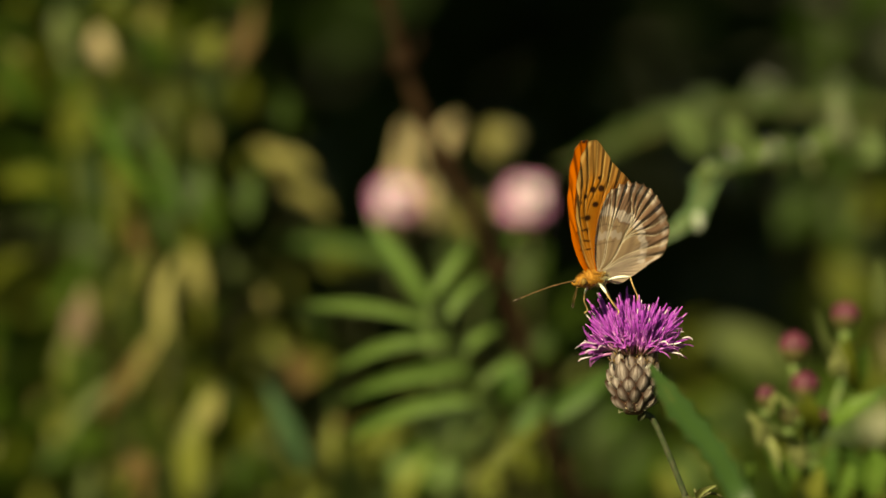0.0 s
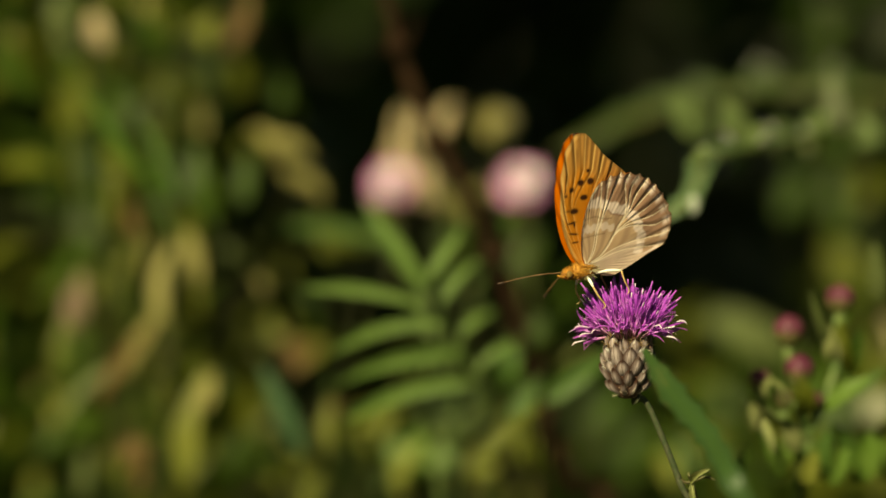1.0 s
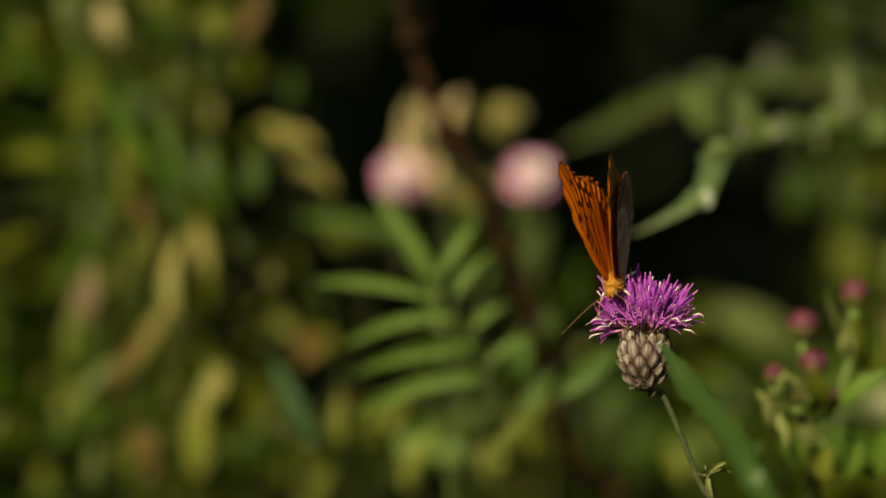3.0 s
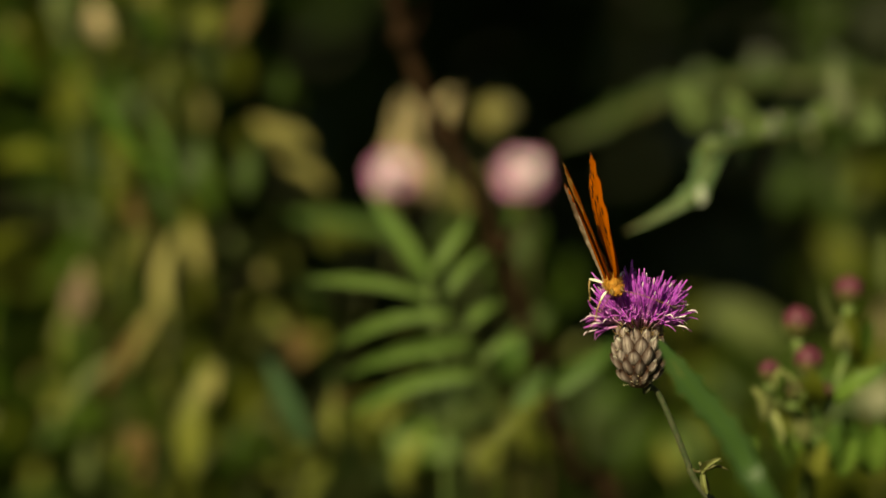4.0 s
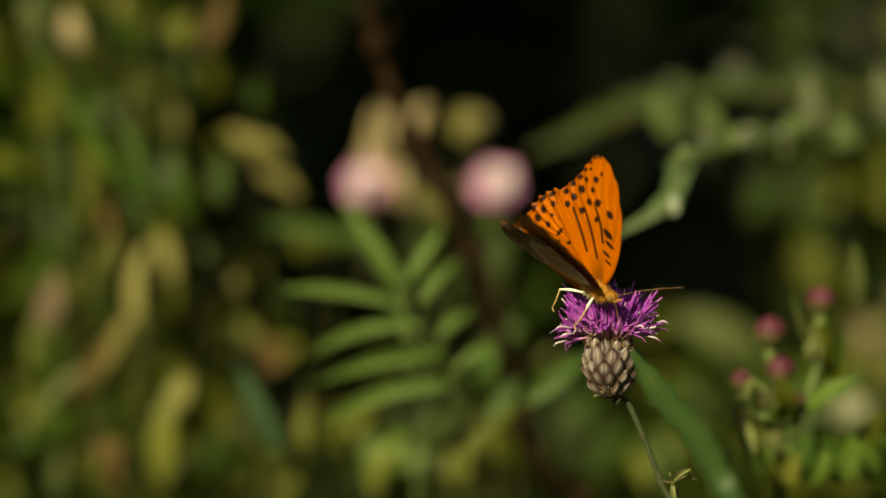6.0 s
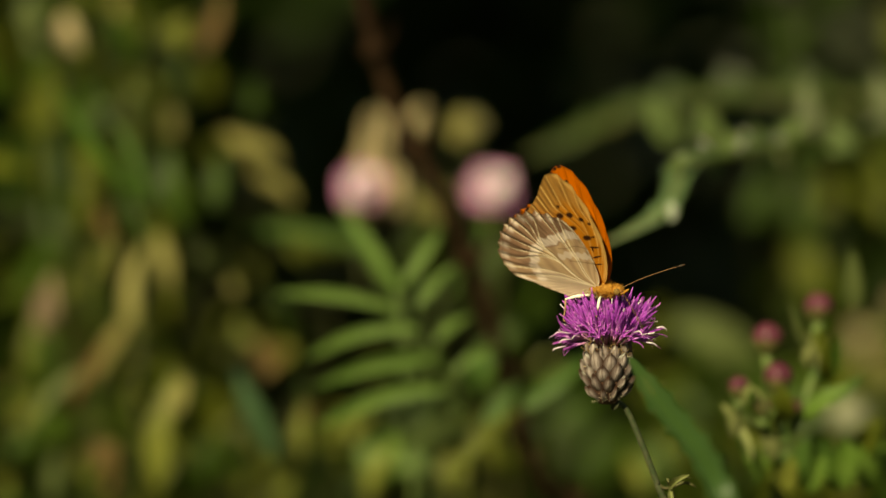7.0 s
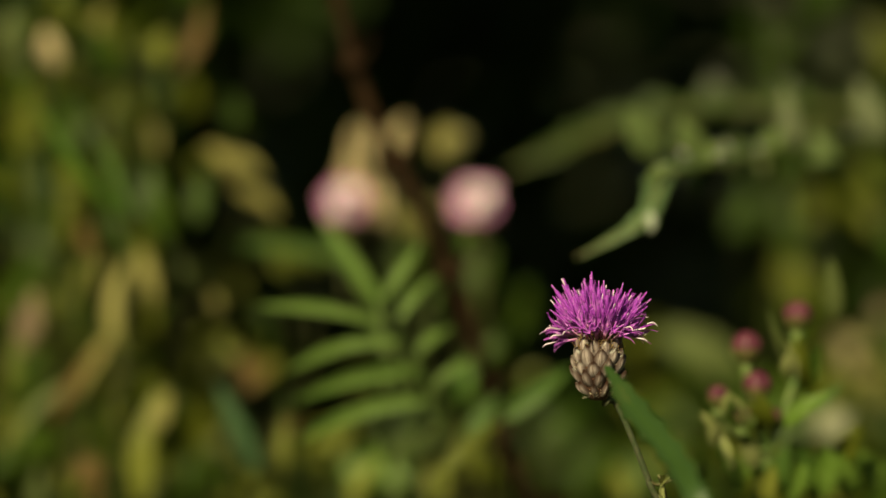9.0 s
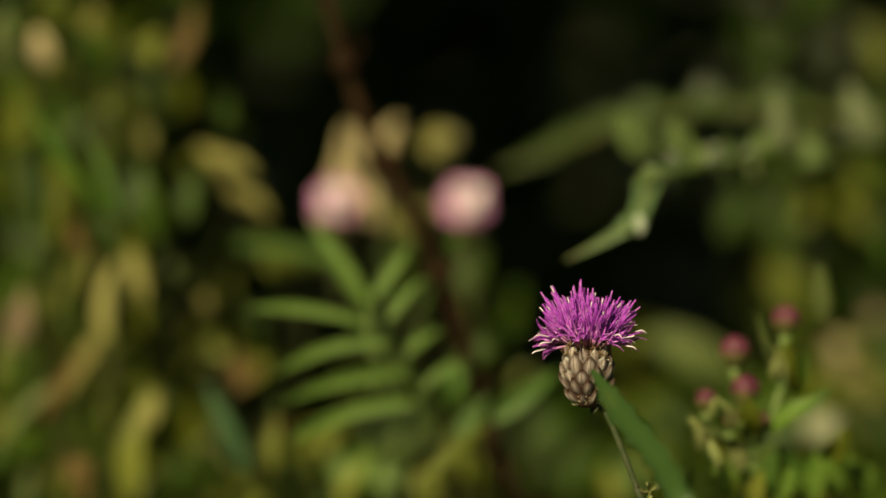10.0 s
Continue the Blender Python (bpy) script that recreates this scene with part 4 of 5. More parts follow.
# ---- the toothed leaf that stands before the flower ----
def toothed_leaf():
    plant = tagged(new("toothed_leaf"), "narrow green toothed leaf close to the knapweed", "leaf")
    tip, base = Vector((0.0529, 0.6296, 0.7314)), Vector((0.0700, 0.5711, 0.7098))
    line = spline([tip, tip.lerp(base, 0.35) + Vector((-0.0004, 0, 0.0004)), tip.lerp(base, 0.7) + Vector((0.0006, 0, 0.0012)), base, base + Vector((0.012, 0.002, -0.02))], 46)
    up = Vector((-0.3, -0.75, 0.6))
    bm = bmesh.new()
    top, low = [], []
    for i, p in enumerate(line):
        t = i / 45
        d = (line[min(i + 1, 45)] - line[max(i - 1, 0)]).normalized()
        y = up.cross(d).normalized()
        z = d.cross(y)
        w = 0.0029 * min(1, (t * 4.2 + 0.06)) ** 0.75 * (1 - 0.35 * max(0, t - 0.6) / 0.4)
        tooth = 1 + 0.42 * max(0, math.sin(i * 1.2)) ** 3
        for side, store in ((0.00018, top), (-0.00018, low)):
            store.append([bm.verts.new(p + y * s * w * (tooth if abs(s) == 1 else 1) + z * (side + abs(s) * w * 0.28)) for s in (-1, -0.5, 0, 0.5, 1)])
    for store, flip in ((top, False), (low, True)):
        for a, b in zip(store, store[1:]):
            for j in range(4):
                q = (a[j], b[j], b[j + 1], a[j + 1])
                bm.faces.new(q[::-1] if flip else q)
    for a, b, c, d in zip(top, top[1:], low, low[1:]):
        for j in (0, 4):
            bm.faces.new((a[j], b[j], d[j], c[j]))
    part("blade", bm, LEAF["blade"], plant)
    bm = bmesh.new()
    tube(bm, line, [0.0002 + 0.0003 * i / 45 for i in range(46)], 6)
    tube(bm, spline([line[-1], (0.125, 0.60, 0.4), (0.13, 0.61, -0.01)], 16), 0.0016, 6)
    part("midrib", bm, LEAF["mid"], plant)
    bm = bmesh.new()
    for i in range(5, 40, 4):
        p = line[i]
        d = (line[i + 1] - line[i - 1]).normalized()
        y = up.cross(d).normalized()
        w = 0.0032 * min(1, (i / 45 * 4.2)) ** 0.75
        for s in (-1, 1):
            q = p + y * s * w + Vector((0, -0.0005, 0.001))
            tube(bm, [q, q + (y * s - d * 0.5) * 0.0009], [0.00018, 0.00004], 5)
    part("spines", bm, STEM_DRY, plant, "tiny pale teeth")


toothed_leaf()


# ---- the knapweed ----
HEAD = Vector((0.0514, 0.6646, 0.7217))
FOOT = Vector((0.135, 0.675, 0.0))


def floret_mesh(name, seed, outer):
    """A tubular floret along z: a pale tube, narrow lobes, and for the inner ones a dark anther column."""
    rnd = random.Random(seed)
    bm = bmesh.new()
    tube(bm, [(0, 0, 0), (0, 0, 0.3), (0, 0, 0.5)], [0.024, 0.028, 0.05], 5, 0)
    n = 5
    for k in range(n):
        a = 2 * math.pi * k / n + rnd.uniform(-0.2, 0.2)
        r0, open_ = 0.03, rnd.uniform(0.28, 0.5) if outer else rnd.uniform(0.05, 0.16)
        curl = rnd.uniform(0.1, 0.45) if outer else rnd.uniform(0.0, 0.08)
        o = Vector((math.cos(a), math.sin(a), 0))
        side = Vector((-o.y, o.x, 0))
        size = rnd.uniform(0.42, 0.58) if outer else rnd.uniform(0.3, 0.42)
        rows = []
        for i in range(6):
            t = i / 5
            p = o * (r0 + open_ * size * t + curl * size * t ** 3) + Vector((0, 0, 0.48 + size * t - curl * size * 0.7 * t ** 4))
            w = (0.05 if outer else 0.036) * (1 - 0.72 * t)
            rows.append([bm.verts.new(p - side * w), bm.verts.new(p - o * 0.012), bm.verts.new(p + side * w), bm.verts.new(p + o * 0.012)])
        for i, (p, q) in enumerate(zip(rows, rows[1:])):
            for j in range(4):
                f = bm.faces.new((p[j], p[(j + 1) % 4], q[(j + 1) % 4], q[j]))
                f.material_index = 2 if outer and i >= 4 and k == 0 and seed % 2 else 0
    if not outer:
        lean = Vector((rnd.uniform(-0.06, 0.06), rnd.uniform(-0.06, 0.06), 0))
        tube(bm, [(0, 0, 0.45), lean * 0.5 + Vector((0, 0, 0.75)), lean + Vector((0, 0, 0.95))], [0.03, 0.05, 0.04], 6, 1)
        tube(bm, [lean + Vector((0, 0, 0.93)), lean * 1.4 + Vector((0, 0, 1.08))], [0.022, 0.016], 5, 2 if seed % 6 == 0 else 0)
    me = bpy.data.meshes.new(name)
    bm.to_mesh(me)
    bm.free()
    for p in me.polygons:
        p.use_smooth = True
    for m in (FLORET, ANTHER, FLORET_PALE):
        me.materials.append(m)
    return me


def bract_mesh():
    """A scale: domed, pointed, its middle left pale as a painted highlight, with a dark fringed rim."""
    bm = bmesh.new()
    n, mm = 8, 6
    rows, mask = [], []
    for i in range(n + 1):
        t = i / n
        w = 0.5 * (0.8 + 0.9 * t) * (1 - t ** 1.9) + 0.012
        row = []
        for j in range(mm + 1):
            s = 2 * j / mm - 1
            z = 0.34 * (1 - 0.8 * s * s) * math.sin(math.pi * (0.08 + 0.72 * t)) - 0.22 * (1 - t)
            row.append(bm.verts.new((s * w, t, z)))
            mask.append(max(0.0, min(1.0, (abs(s) - 0.40) * 2.7), (t - 0.68) * 4.5, (0.22 - t) * 4))
        rows.append(row)
    for a, b in zip(rows, rows[1:]):
        for j in range(mm):
            bm.faces.new((a[j], a[j + 1], b[j + 1], b[j]))
    me = bpy.data.meshes.new("bract")
    bm.to_mesh(me)
    bm.free()
    col = me.attributes.new("pattern", "FLOAT_COLOR", "POINT")
    for i in range(len(me.vertices)):
        v = mask[i] if i < len(mask) else 1.0
        col.data[i].color = (v, 0, 0, 0)
    for p in me.polygons:
        p.use_smooth = True
    me.materials.append(BRACT)
    return me


def knapweed():
    rnd = random.Random(21)
    plant = tagged(new("knapweed"), "purple knapweed flower with scaly brown involucre on a thin stem", "flower")
    plant.location = FOOT
    c = HEAD - FOOT
    # stem: from the ground, leaning to the head
    bm = bmesh.new()
    base = c + Vector((0.0022, 0, -0.0098))
    line = spline([(0, 0, -0.03), (-0.008, -0.004, 0.4), Vector((0.0905, 0.668, 0.640)) - FOOT, Vector((0.0680, 0.6655, 0.6838)) - FOOT, Vector((0.0653, 0.6655, 0.6898)) - FOOT, Vector((0.0614, 0.6655, 0.6996)) - FOOT, Vector((0.0567, 0.6655, 0.7099)) - FOOT, base], 40)
    tube(bm, line, [0.00095 - 0.000004 * i for i in range(34)] + [0.0008, 0.0008, 0.0009, 0.0012, 0.0016, 0.0024], 8)
    part("stem", bm, STEM_PURPLE, plant)
    bm = bmesh.new()
    k0 = Vector((0.0692, 0.6645, 0.6885)) - FOOT
    tube(bm, spline([Vector((0.0653, 0.6655, 0.6898)) - FOOT, (Vector((0.0653, 0.6655, 0.6898)) - FOOT + k0) / 2 + Vector((0, 0, -0.001)), k0], 6), 0.0004, 5)
    for d in ((0.004, -0.002, 0.004), (0.006, 0.0, 0.001), (-0.002, -0.003, 0.003), (0.001, -0.002, -0.005)):
        d = Vector(d)
        tube(bm, spline([k0, k0 + d * 0.6 + Vector((0, 0, 0.0008)), k0 + d * 1.0 + Vector((0.001, 0, -0.001))], 6), [0.0004, 0.0005, 0.0005, 0.0004, 0.0003, 0.0001], 5)
    part("withered_leaflet", bm, STEM_DRY, plant, "small withered leaf at the stem node")
    for b, t, w in ((k0 + Vector((-0.0005, 0, -0.001)), k0 + Vector((0.0050, -0.001, 0.0036)), 0.0018), (k0, k0 + Vector((0.0012, -0.001, -0.0062)), 0.0018)):
        piece("leaflet", leaf_mesh("curl", "cream", 1), plant, align(b, t, (-0.3, -0.8, 0.4)), ((t - b).length, w, (t - b).length))
    # involucre
    def profile(t):
        return 0.0064 * math.sin(math.pi * (0.10 + 0.72 * t)) ** 0.75 * (1 - 0.12 * t)
    lo, hi = -0.0098, 0.0088
    bm = bmesh.new()
    rings = []
    for i in range(13):
        t = i / 12
        rings.append((c + Vector((0, 0, lo + (hi - lo) * t)), profile(t) * 0.93))
    tube(bm, [p for p, r in rings], [r for p, r in rings], 24)
    part("involucre", bm, FRINGE, plant, "egg-shaped base of the flower head")
    me = bract_mesh()
    rows, per = 6, 10
    for i in range(rows - 1):
        t = (i + 0.1) / rows * 0.93
        for k in range(per):
            a = 360 * (k + 0.5 * (i % 2)) / per + rnd.uniform(-2, 2)
            r = profile(t)
            slope = math.degrees(math.atan2(profile(min(1, t + 0.1)) - profile(max(0, t - 0.02)), (hi - lo) * 0.12))
            w = 2 * math.pi * r / per * 1.12 + 0.0003
            m = Matrix.Translation(c + Vector((0, 0, lo + (hi - lo) * t))) @ pose(0, 0, 0, 0, 0, a) @ pose(r * 0.97, 0, 0) @ pose(0, 0, 0, 90, 0, 90) @ pose(0, 0, 0, slope + 1 + rnd.uniform(-4, 4), 0, 0)
            piece("bract", me, plant, m, (w, 0.0062 * rnd.uniform(0.85, 1.12), 0.0050))
    # florets
    inner = [floret_mesh("floret", 30 + k, False) for k in range(6)]
    outer = [floret_mesh("floret", 50 + k, True) for k in range(6)]
    crown = c + Vector((0.0, 0, hi - 0.001))
    for k in range(96):
        q = math.sqrt((k + 0.5) / 96)
        a = k * 137.5
        front = max(0.0, -math.sin(radians(a)))
        tilt = 50 * q ** 1.2 * (1 - 0.30 * front) + rnd.uniform(-6, 6)
        m = Matrix.Translation(crown) @ pose(0, 0, 0, 0, 0, a) @ pose(0.0042 * q, 0, -0.0005 * q, 0, tilt, 0) @ pose(0, 0, 0, 0, 0, rnd.uniform(0, 360))
        s = rnd.uniform(0.0088, 0.0158) * (1 - 0.22 * q * front)
        piece("floret", inner[k % 6], plant, m, (s * 0.78, s * 0.78, s))
    for k in range(34):
        a = 360 * k / 34 + rnd.uniform(-5, 5)
        front = max(0.0, -math.sin(radians(a)))
        tilt = rnd.choice((50, 62, 74, 90, 106)) * (1 - 0.55 * front) + rnd.uniform(-7, 7)
        m = Matrix.Translation(crown) @ pose(0, 0, 0, 0, 0, a) @ pose(0.0048, 0, -0.0008, 0, tilt, 0) @ pose(0, 0, 0, 0, 0, rnd.uniform(0, 360))
        s = rnd.uniform(0.0078, 0.0122) * (1 - 0.25 * front)
        piece("floret", outer[k % 6], plant, m, (s, s, s))
    # withered outer lobes, curled and bleached
    for k in range(10):
        a = (-22 if k % 2 else 202) + rnd.uniform(-34, 34)
        o = Vector((math.cos(radians(a)), math.sin(radians(a)), 0))
        d = rnd.uniform(0.0085, 0.0150)
        z = rnd.uniform(-0.0035, 0.0045)
        p = crown + o * d + Vector((0, 0, z))
        h = rnd.choice((-1, 1))
        bm = bmesh.new()
        tube(bm, spline([p - o * 0.0022 - Vector((0, 0, 0.2 * z)), p, p + o * 0.0010 + Vector((0, 0, 0.0003 * h)), p + o * 0.0016 + Vector((0, 0, 0.0010 * h))], 8), [0.0001, 0.00016, 0.0002, 0.00022, 0.0002, 0.00016, 0.00012, 0.00006], 5)
        part("curled_lobe", bm, FLORET_PALE, plant, "bleached curled floret lobe")
    # brown down round the throat, and a few pale bristles lower on the scales
    bm = bmesh.new()
    for k in range(760):
        a = rnd.uniform(0, 2 * math.pi)
        o = Vector((math.cos(a), math.sin(a), 0))
        t = rnd.uniform(0.72, 1.0)
        p = c + o * profile(t) * 1.02 + Vector((0, 0, lo + (hi - lo) * t))
        q = p + o * rnd.uniform(0.0003, 0.0012) + Vector((rnd.uniform(-0.0006, 0.0006), rnd.uniform(-0.0006, 0.0006), rnd.uniform(0.0008, 0.0020)))
        tube(bm, [p, q], [0.00007, 0.00004], 3)
    part("down", bm, DOWN, plant, "brown down under the florets")
    bm = bmesh.new()
    for k in range(150):
        a = rnd.uniform(0, 2 * math.pi)
        o = Vector((math.cos(a), math.sin(a), 0))
        t = rnd.choice((rnd.uniform(0.02, 0.16), rnd.uniform(0.1, 0.8)))
        p = c + o * profile(t) + Vector((0, 0, lo + (hi - lo) * t))
        q = p + o * rnd.uniform(0.0006, 0.0014) + Vector((rnd.uniform(-0.0006, 0.0006), rnd.uniform(-0.0006, 0.0006), rnd.uniform(-0.0004, 0.0006)))
        tube(bm, [p, q], [0.00008, 0.00004], 3)
    part("bristles", bm, BRISTLE, plant, "fine pale bristles on the scales")
    return plant


flower = knapweed()


# ---- the butterfly, in millimetres: x ahead, y to its left, z up ----
FORE_EDGE = ((1.2, 0.2), (2.3, 3.2), (2.7, 7.5), (2.2, 12.3), (0.5, 18.0), (-2.2, 23.7), (-5.6, 28.8), (-9.0, 31.8), (-11.9, 32.9), (-14.2, 32.2), (-15.5, 30.4), (-16.6, 27.6), (-17.6, 24.6), (-19.2, 21.5), (-21.0, 18.5), (-22.3, 15.4), (-20.8, 11.2), (-15.0, 6.5), (-7.0, 2.0), (-1.0, 0.1))
HIND_EDGE = ((0.6, 0.6), (1.5, 3.3), (1.5, 7.8), (0.6, 12.2), (-1.2, 16.8), (-4.0, 20.8), (-8.0, 23.0), (-12.5, 23.8), (-16.5, 23.4), (-20.0, 22.2), (-23.5, 19.8), (-26.3, 16.6), (-28.2, 13.0), (-29.0, 9.6), (-28.0, 6.2), (-26.2, 3.3), (-20.8, 1.2), (-13.3, -1.9), (-7.4, -3.6), (-1.0, -1.2))


def edge_radius(edge):
    """Angles and reach of a wing's rim, seen from its hinge."""
    line = spline([(x, y, 0) for x, y in edge], 220)
    a = np.unwrap([math.atan2(p.y, p.x) for p in line])
    r = np.array([math.hypot(p.x, p.y) for p in line])
    order = np.argsort(a)
    return a[order], r[order]


def smooth(x, lo, hi):
    t = np.clip((x - lo) / (hi - lo), 0, 1)
    return t * t * (3 - 2 * t)


def spot_mask(x, y, spots, soft=0.35):
    out = np.zeros_like(x)
    for sx, sy, rx, ry, turn in spots:
        c, s = math.cos(radians(turn)), math.sin(radians(turn))
        u, v = (x - sx) * c + (y - sy) * s, -(x - sx) * s + (y - sy) * c
        d = np.sqrt((u / rx) ** 2 + (v / ry) ** 2)
        out = np.maximum(out, 1 - smooth(d, 1 - soft, 1 + soft))
    return out


def vein_way(vein, r, shift=0.0):
    """The angle of a vein at each reach: out of the hinge on its trunk, which bends forward, then from its fork to its own place on the rim."""
    trunk, rim, fork, bend = vein
    trunk = trunk + bend * (1 - smooth(r, 2.0, fork))
    return np.radians(trunk + (rim + shift - trunk) * smooth(r, fork, 26.0))


def vein_mask(a, r, veins, half, shift=0.0):
    out = np.zeros_like(a)
    for vein in veins:
        out = np.maximum(out, 1 - smooth(np.abs(a - vein_way(vein, r, shift)) * r, half * 0.65, half * 1.3))
    return out


def cell_phase(a, r, veins):
    """Where a place lies between two neighbouring veins: 0 on the one in front, 1 at the next."""
    ways = [vein_way(v, r) for v in veins]
    out = np.ones_like(a)
    for lo, hi in zip(ways, ways[1:]):
        inside = (a >= lo) & (a < hi)
        out = np.where(inside, np.clip((a - lo) / np.maximum(hi - lo, 1e-4), 0, 1), out)
    return out


def line_gap(x, y, line, n=60):
    """How far each place lies from a smooth line, in millimetres."""
    out = np.full(x.shape, 99.0)
    for p in spline([(p, q, 0) for p, q in line], n):
        out = np.minimum(out, np.hypot(x - p.x, y - p.y))
    return out


# veins: angle of the trunk, angle on the rim, where they fork, bend of the trunk
FORE_VEINS = ((84, 90, 8, 0), (91, 97, 10, 0), (91, 103, 14, 0), (101, 109, 15, 0), (101.3, 115, 15, 0), (102, 121, 13, 0), (117, 127, 9, 0), (118, 134, 8, 0), (136, 141, 8, 0))
HIND_VEINS = ((112, 103, 10, 12), (116, 110, 10, 16), (116.5, 117, 10, 16), (139, 122.5, 16, 20), (139.3, 128.5, 16, 20), (139.6, 134.5, 16, 20), (140, 140.5, 16, 20), (143, 147, 12.5, 17), (143.4, 153.5, 12.5, 17), (144, 160, 12.5, 17), (160, 166.5, 8, 6), (166, 173, 8, 3))


def fore_upper(x, y, a, r, rr):
    rim = [(-13.0, 32.2, 0.5, 0.8, 100), (-14.4, 31.2, 0.5, 0.8, 120), (-15.4, 29.2, 0.5, 0.8, 120), (-16.0, 26.6, 0.6, 0.8, 120), (-17.0, 23.8, 0.75, 0.9, 125), (-18.6, 20.8, 0.8, 1.0, 130), (-19.9, 17.6, 0.8, 1.0, 140)]
    rows = [(-10.6, 28.3, 0.6, 0.6, 0), (-11.7, 26.0, 0.95, 0.9, 0), (-14.5, 27.6, 0.55, 0.5, 0), (-14.7, 24.3, 0.85, 0.8, 0), (-15.2, 21.0, 1.15, 1.1, 0), (-11.6, 22.9, 0.85, 0.8, 0), (-16.8, 17.7, 1.1, 1.0, 0), (-18.0, 14.8, 0.95, 0.9, 0)]
    rows += [(-11.5, 19.3, 1.05, 0.95, 0), (-8.8, 20.5, 1.3, 1.05, 50), (-12.8, 15.9, 1.1, 0.9, 40), (-7.4, 16.3, 1.0, 0.75, 60), (-4.0, 19.6, 0.9, 1.3, 60)]
    cell = [(-2.6, 14.5, 0.85, 2.0, 70), (-1.1, 12.1, 0.55, 1.7, 75), (-1.1, 9.2, 0.45, 1.6, 80), (0.2, 7.4, 0.35, 1.3, 80)]
    m = spot_mask(x, y, rim + rows + cell)
    # scent ridges along three veins
    for p, q in (((-12.2, 16.8), (-3.6, 6.6)), ((-8.8, 19.0), (-3.3, 11.5)), ((-15.9, 14.8), (-7.4, 6.6))):
        m = np.maximum(m, 0.9 * (1 - smooth(line_gap(x, y, (p, ((p[0] + q[0]) / 2 + 0.3, (p[1] + q[1]) / 2 + 0.3), q)), 0.28, 0.62)))
    m = np.maximum(m, 0.55 * smooth(rr, 0.972, 1.0))
    # slight darkness at the root: painted shadow between the wings
    m = np.maximum(m, 0.35 * (1 - smooth(rr, 0.06, 0.26)))
    return m, 0.45 * vein_mask(a, r, FORE_VEINS, 0.14) * smooth(rr, 0.3, 0.6), np.zeros_like(x), rr


def fore_under(x, y, a, r, rr):
    spots = [(-3.3, 14.4, 1.35, 0.8, 20), (-1.5, 15.3, 0.8, 0.25, 25), (-11.2, 19.3, 1.05, 0.9, 0), (-8.3, 20.3, 1.0, 0.85, 0), (-7.6, 16.3, 1.25, 0.75, 20), (-4.8, 19.9, 0.9, 0.7, 0), (-2.4, 19.3, 0.6, 0.45, 0), (-11.6, 22.2, 0.55, 0.5, 0)]
    spots += [(-1.3, 11.9, 1.5, 0.3, 15), (-1.9, 11.2, 0.3, 0.9, 20), (-0.6, 9.0, 1.5, 0.28, 30), (-0.2, 6.7, 1.2, 0.22, 20), (-14.5, 16.6, 0.8, 0.6, 0)]
    m = spot_mask(x, y, spots)
    costa = line_gap(x, y, FORE_EDGE[:9], 90)
    outer = smooth(rr, 0.62, 0.86) * smooth(costa, 2.0, 4.0)
    phase = cell_phase(a, r, FORE_VEINS)
    m = np.maximum(m, outer * 0.5 * (1 - smooth(np.abs(phase - 0.2), 0.05, 0.2)))
    m = np.maximum(m, 0.45 * smooth(rr, 0.98, 1.0))
    pale = 0.62 * (1 - smooth(costa, 0.9, 1.7)) * smooth(r, 1.0, 4.0)
    olive = smooth(rr, 0.66, 0.82) * smooth(a, radians(96), radians(104)) * (1 - smooth(a, radians(124), radians(134))) * 0.6 * smooth(costa, 1.2, 2.4)
    veins = vein_mask(a, r, FORE_VEINS, 0.16) * (0.25 + 0.55 * smooth(rr, 0.5, 0.8))
    return m, np.maximum(veins, pale), olive, rr


def hind_upper(x, y, a, r, rr):
    spots = [(-18.6, 21.2, 0.7, 1.5, 122), (-22.2, 19.0, 0.7, 1.6, 135), (-25.2, 15.7, 0.7, 1.5, 145), (-27.2, 12.1, 0.7, 1.5, 155), (-14.6, 22.2, 0.6, 1.3, 115), (-27.4, 8.6, 0.7, 1.3, 168)]
    spots += [(-18.3, 18.4, 1.0, 0.95, 0), (-21.7, 16.2, 1.15, 1.1, 0), (-23.7, 13.4, 1.25, 1.15, 0), (-24.8, 9.7, 1.25, 1.15, 0), (-14.6, 15.7, 1.25, 1.0, 30), (-19.7, 12.4, 1.05, 0.95, 0), (-20.9, 9.0, 0.95, 0.85, 0), (-18.4, 15.3, 0.6, 0.55, 0)]
    spots += [(-15.4, 11.3, 0.6, 1.7, 140), (-15.8, 8.3, 0.5, 1.1, 150), (-11.8, 9.1, 0.5, 1.1, 120)]
    m = spot_mask(x, y, spots)
    # inner root darkened: shadow beside the abdomen put into the pattern
    m = np.maximum(m, 0.7 * (1 - smooth(rr, 0.12, 0.4)) * smooth(a, radians(125), radians(155)))
    m = np.maximum(m, 0.6 * smooth(rr, 0.968, 1.0))
    return m, 0.5 * vein_mask(a, r, HIND_VEINS, 0.15), np.zeros_like(x), rr


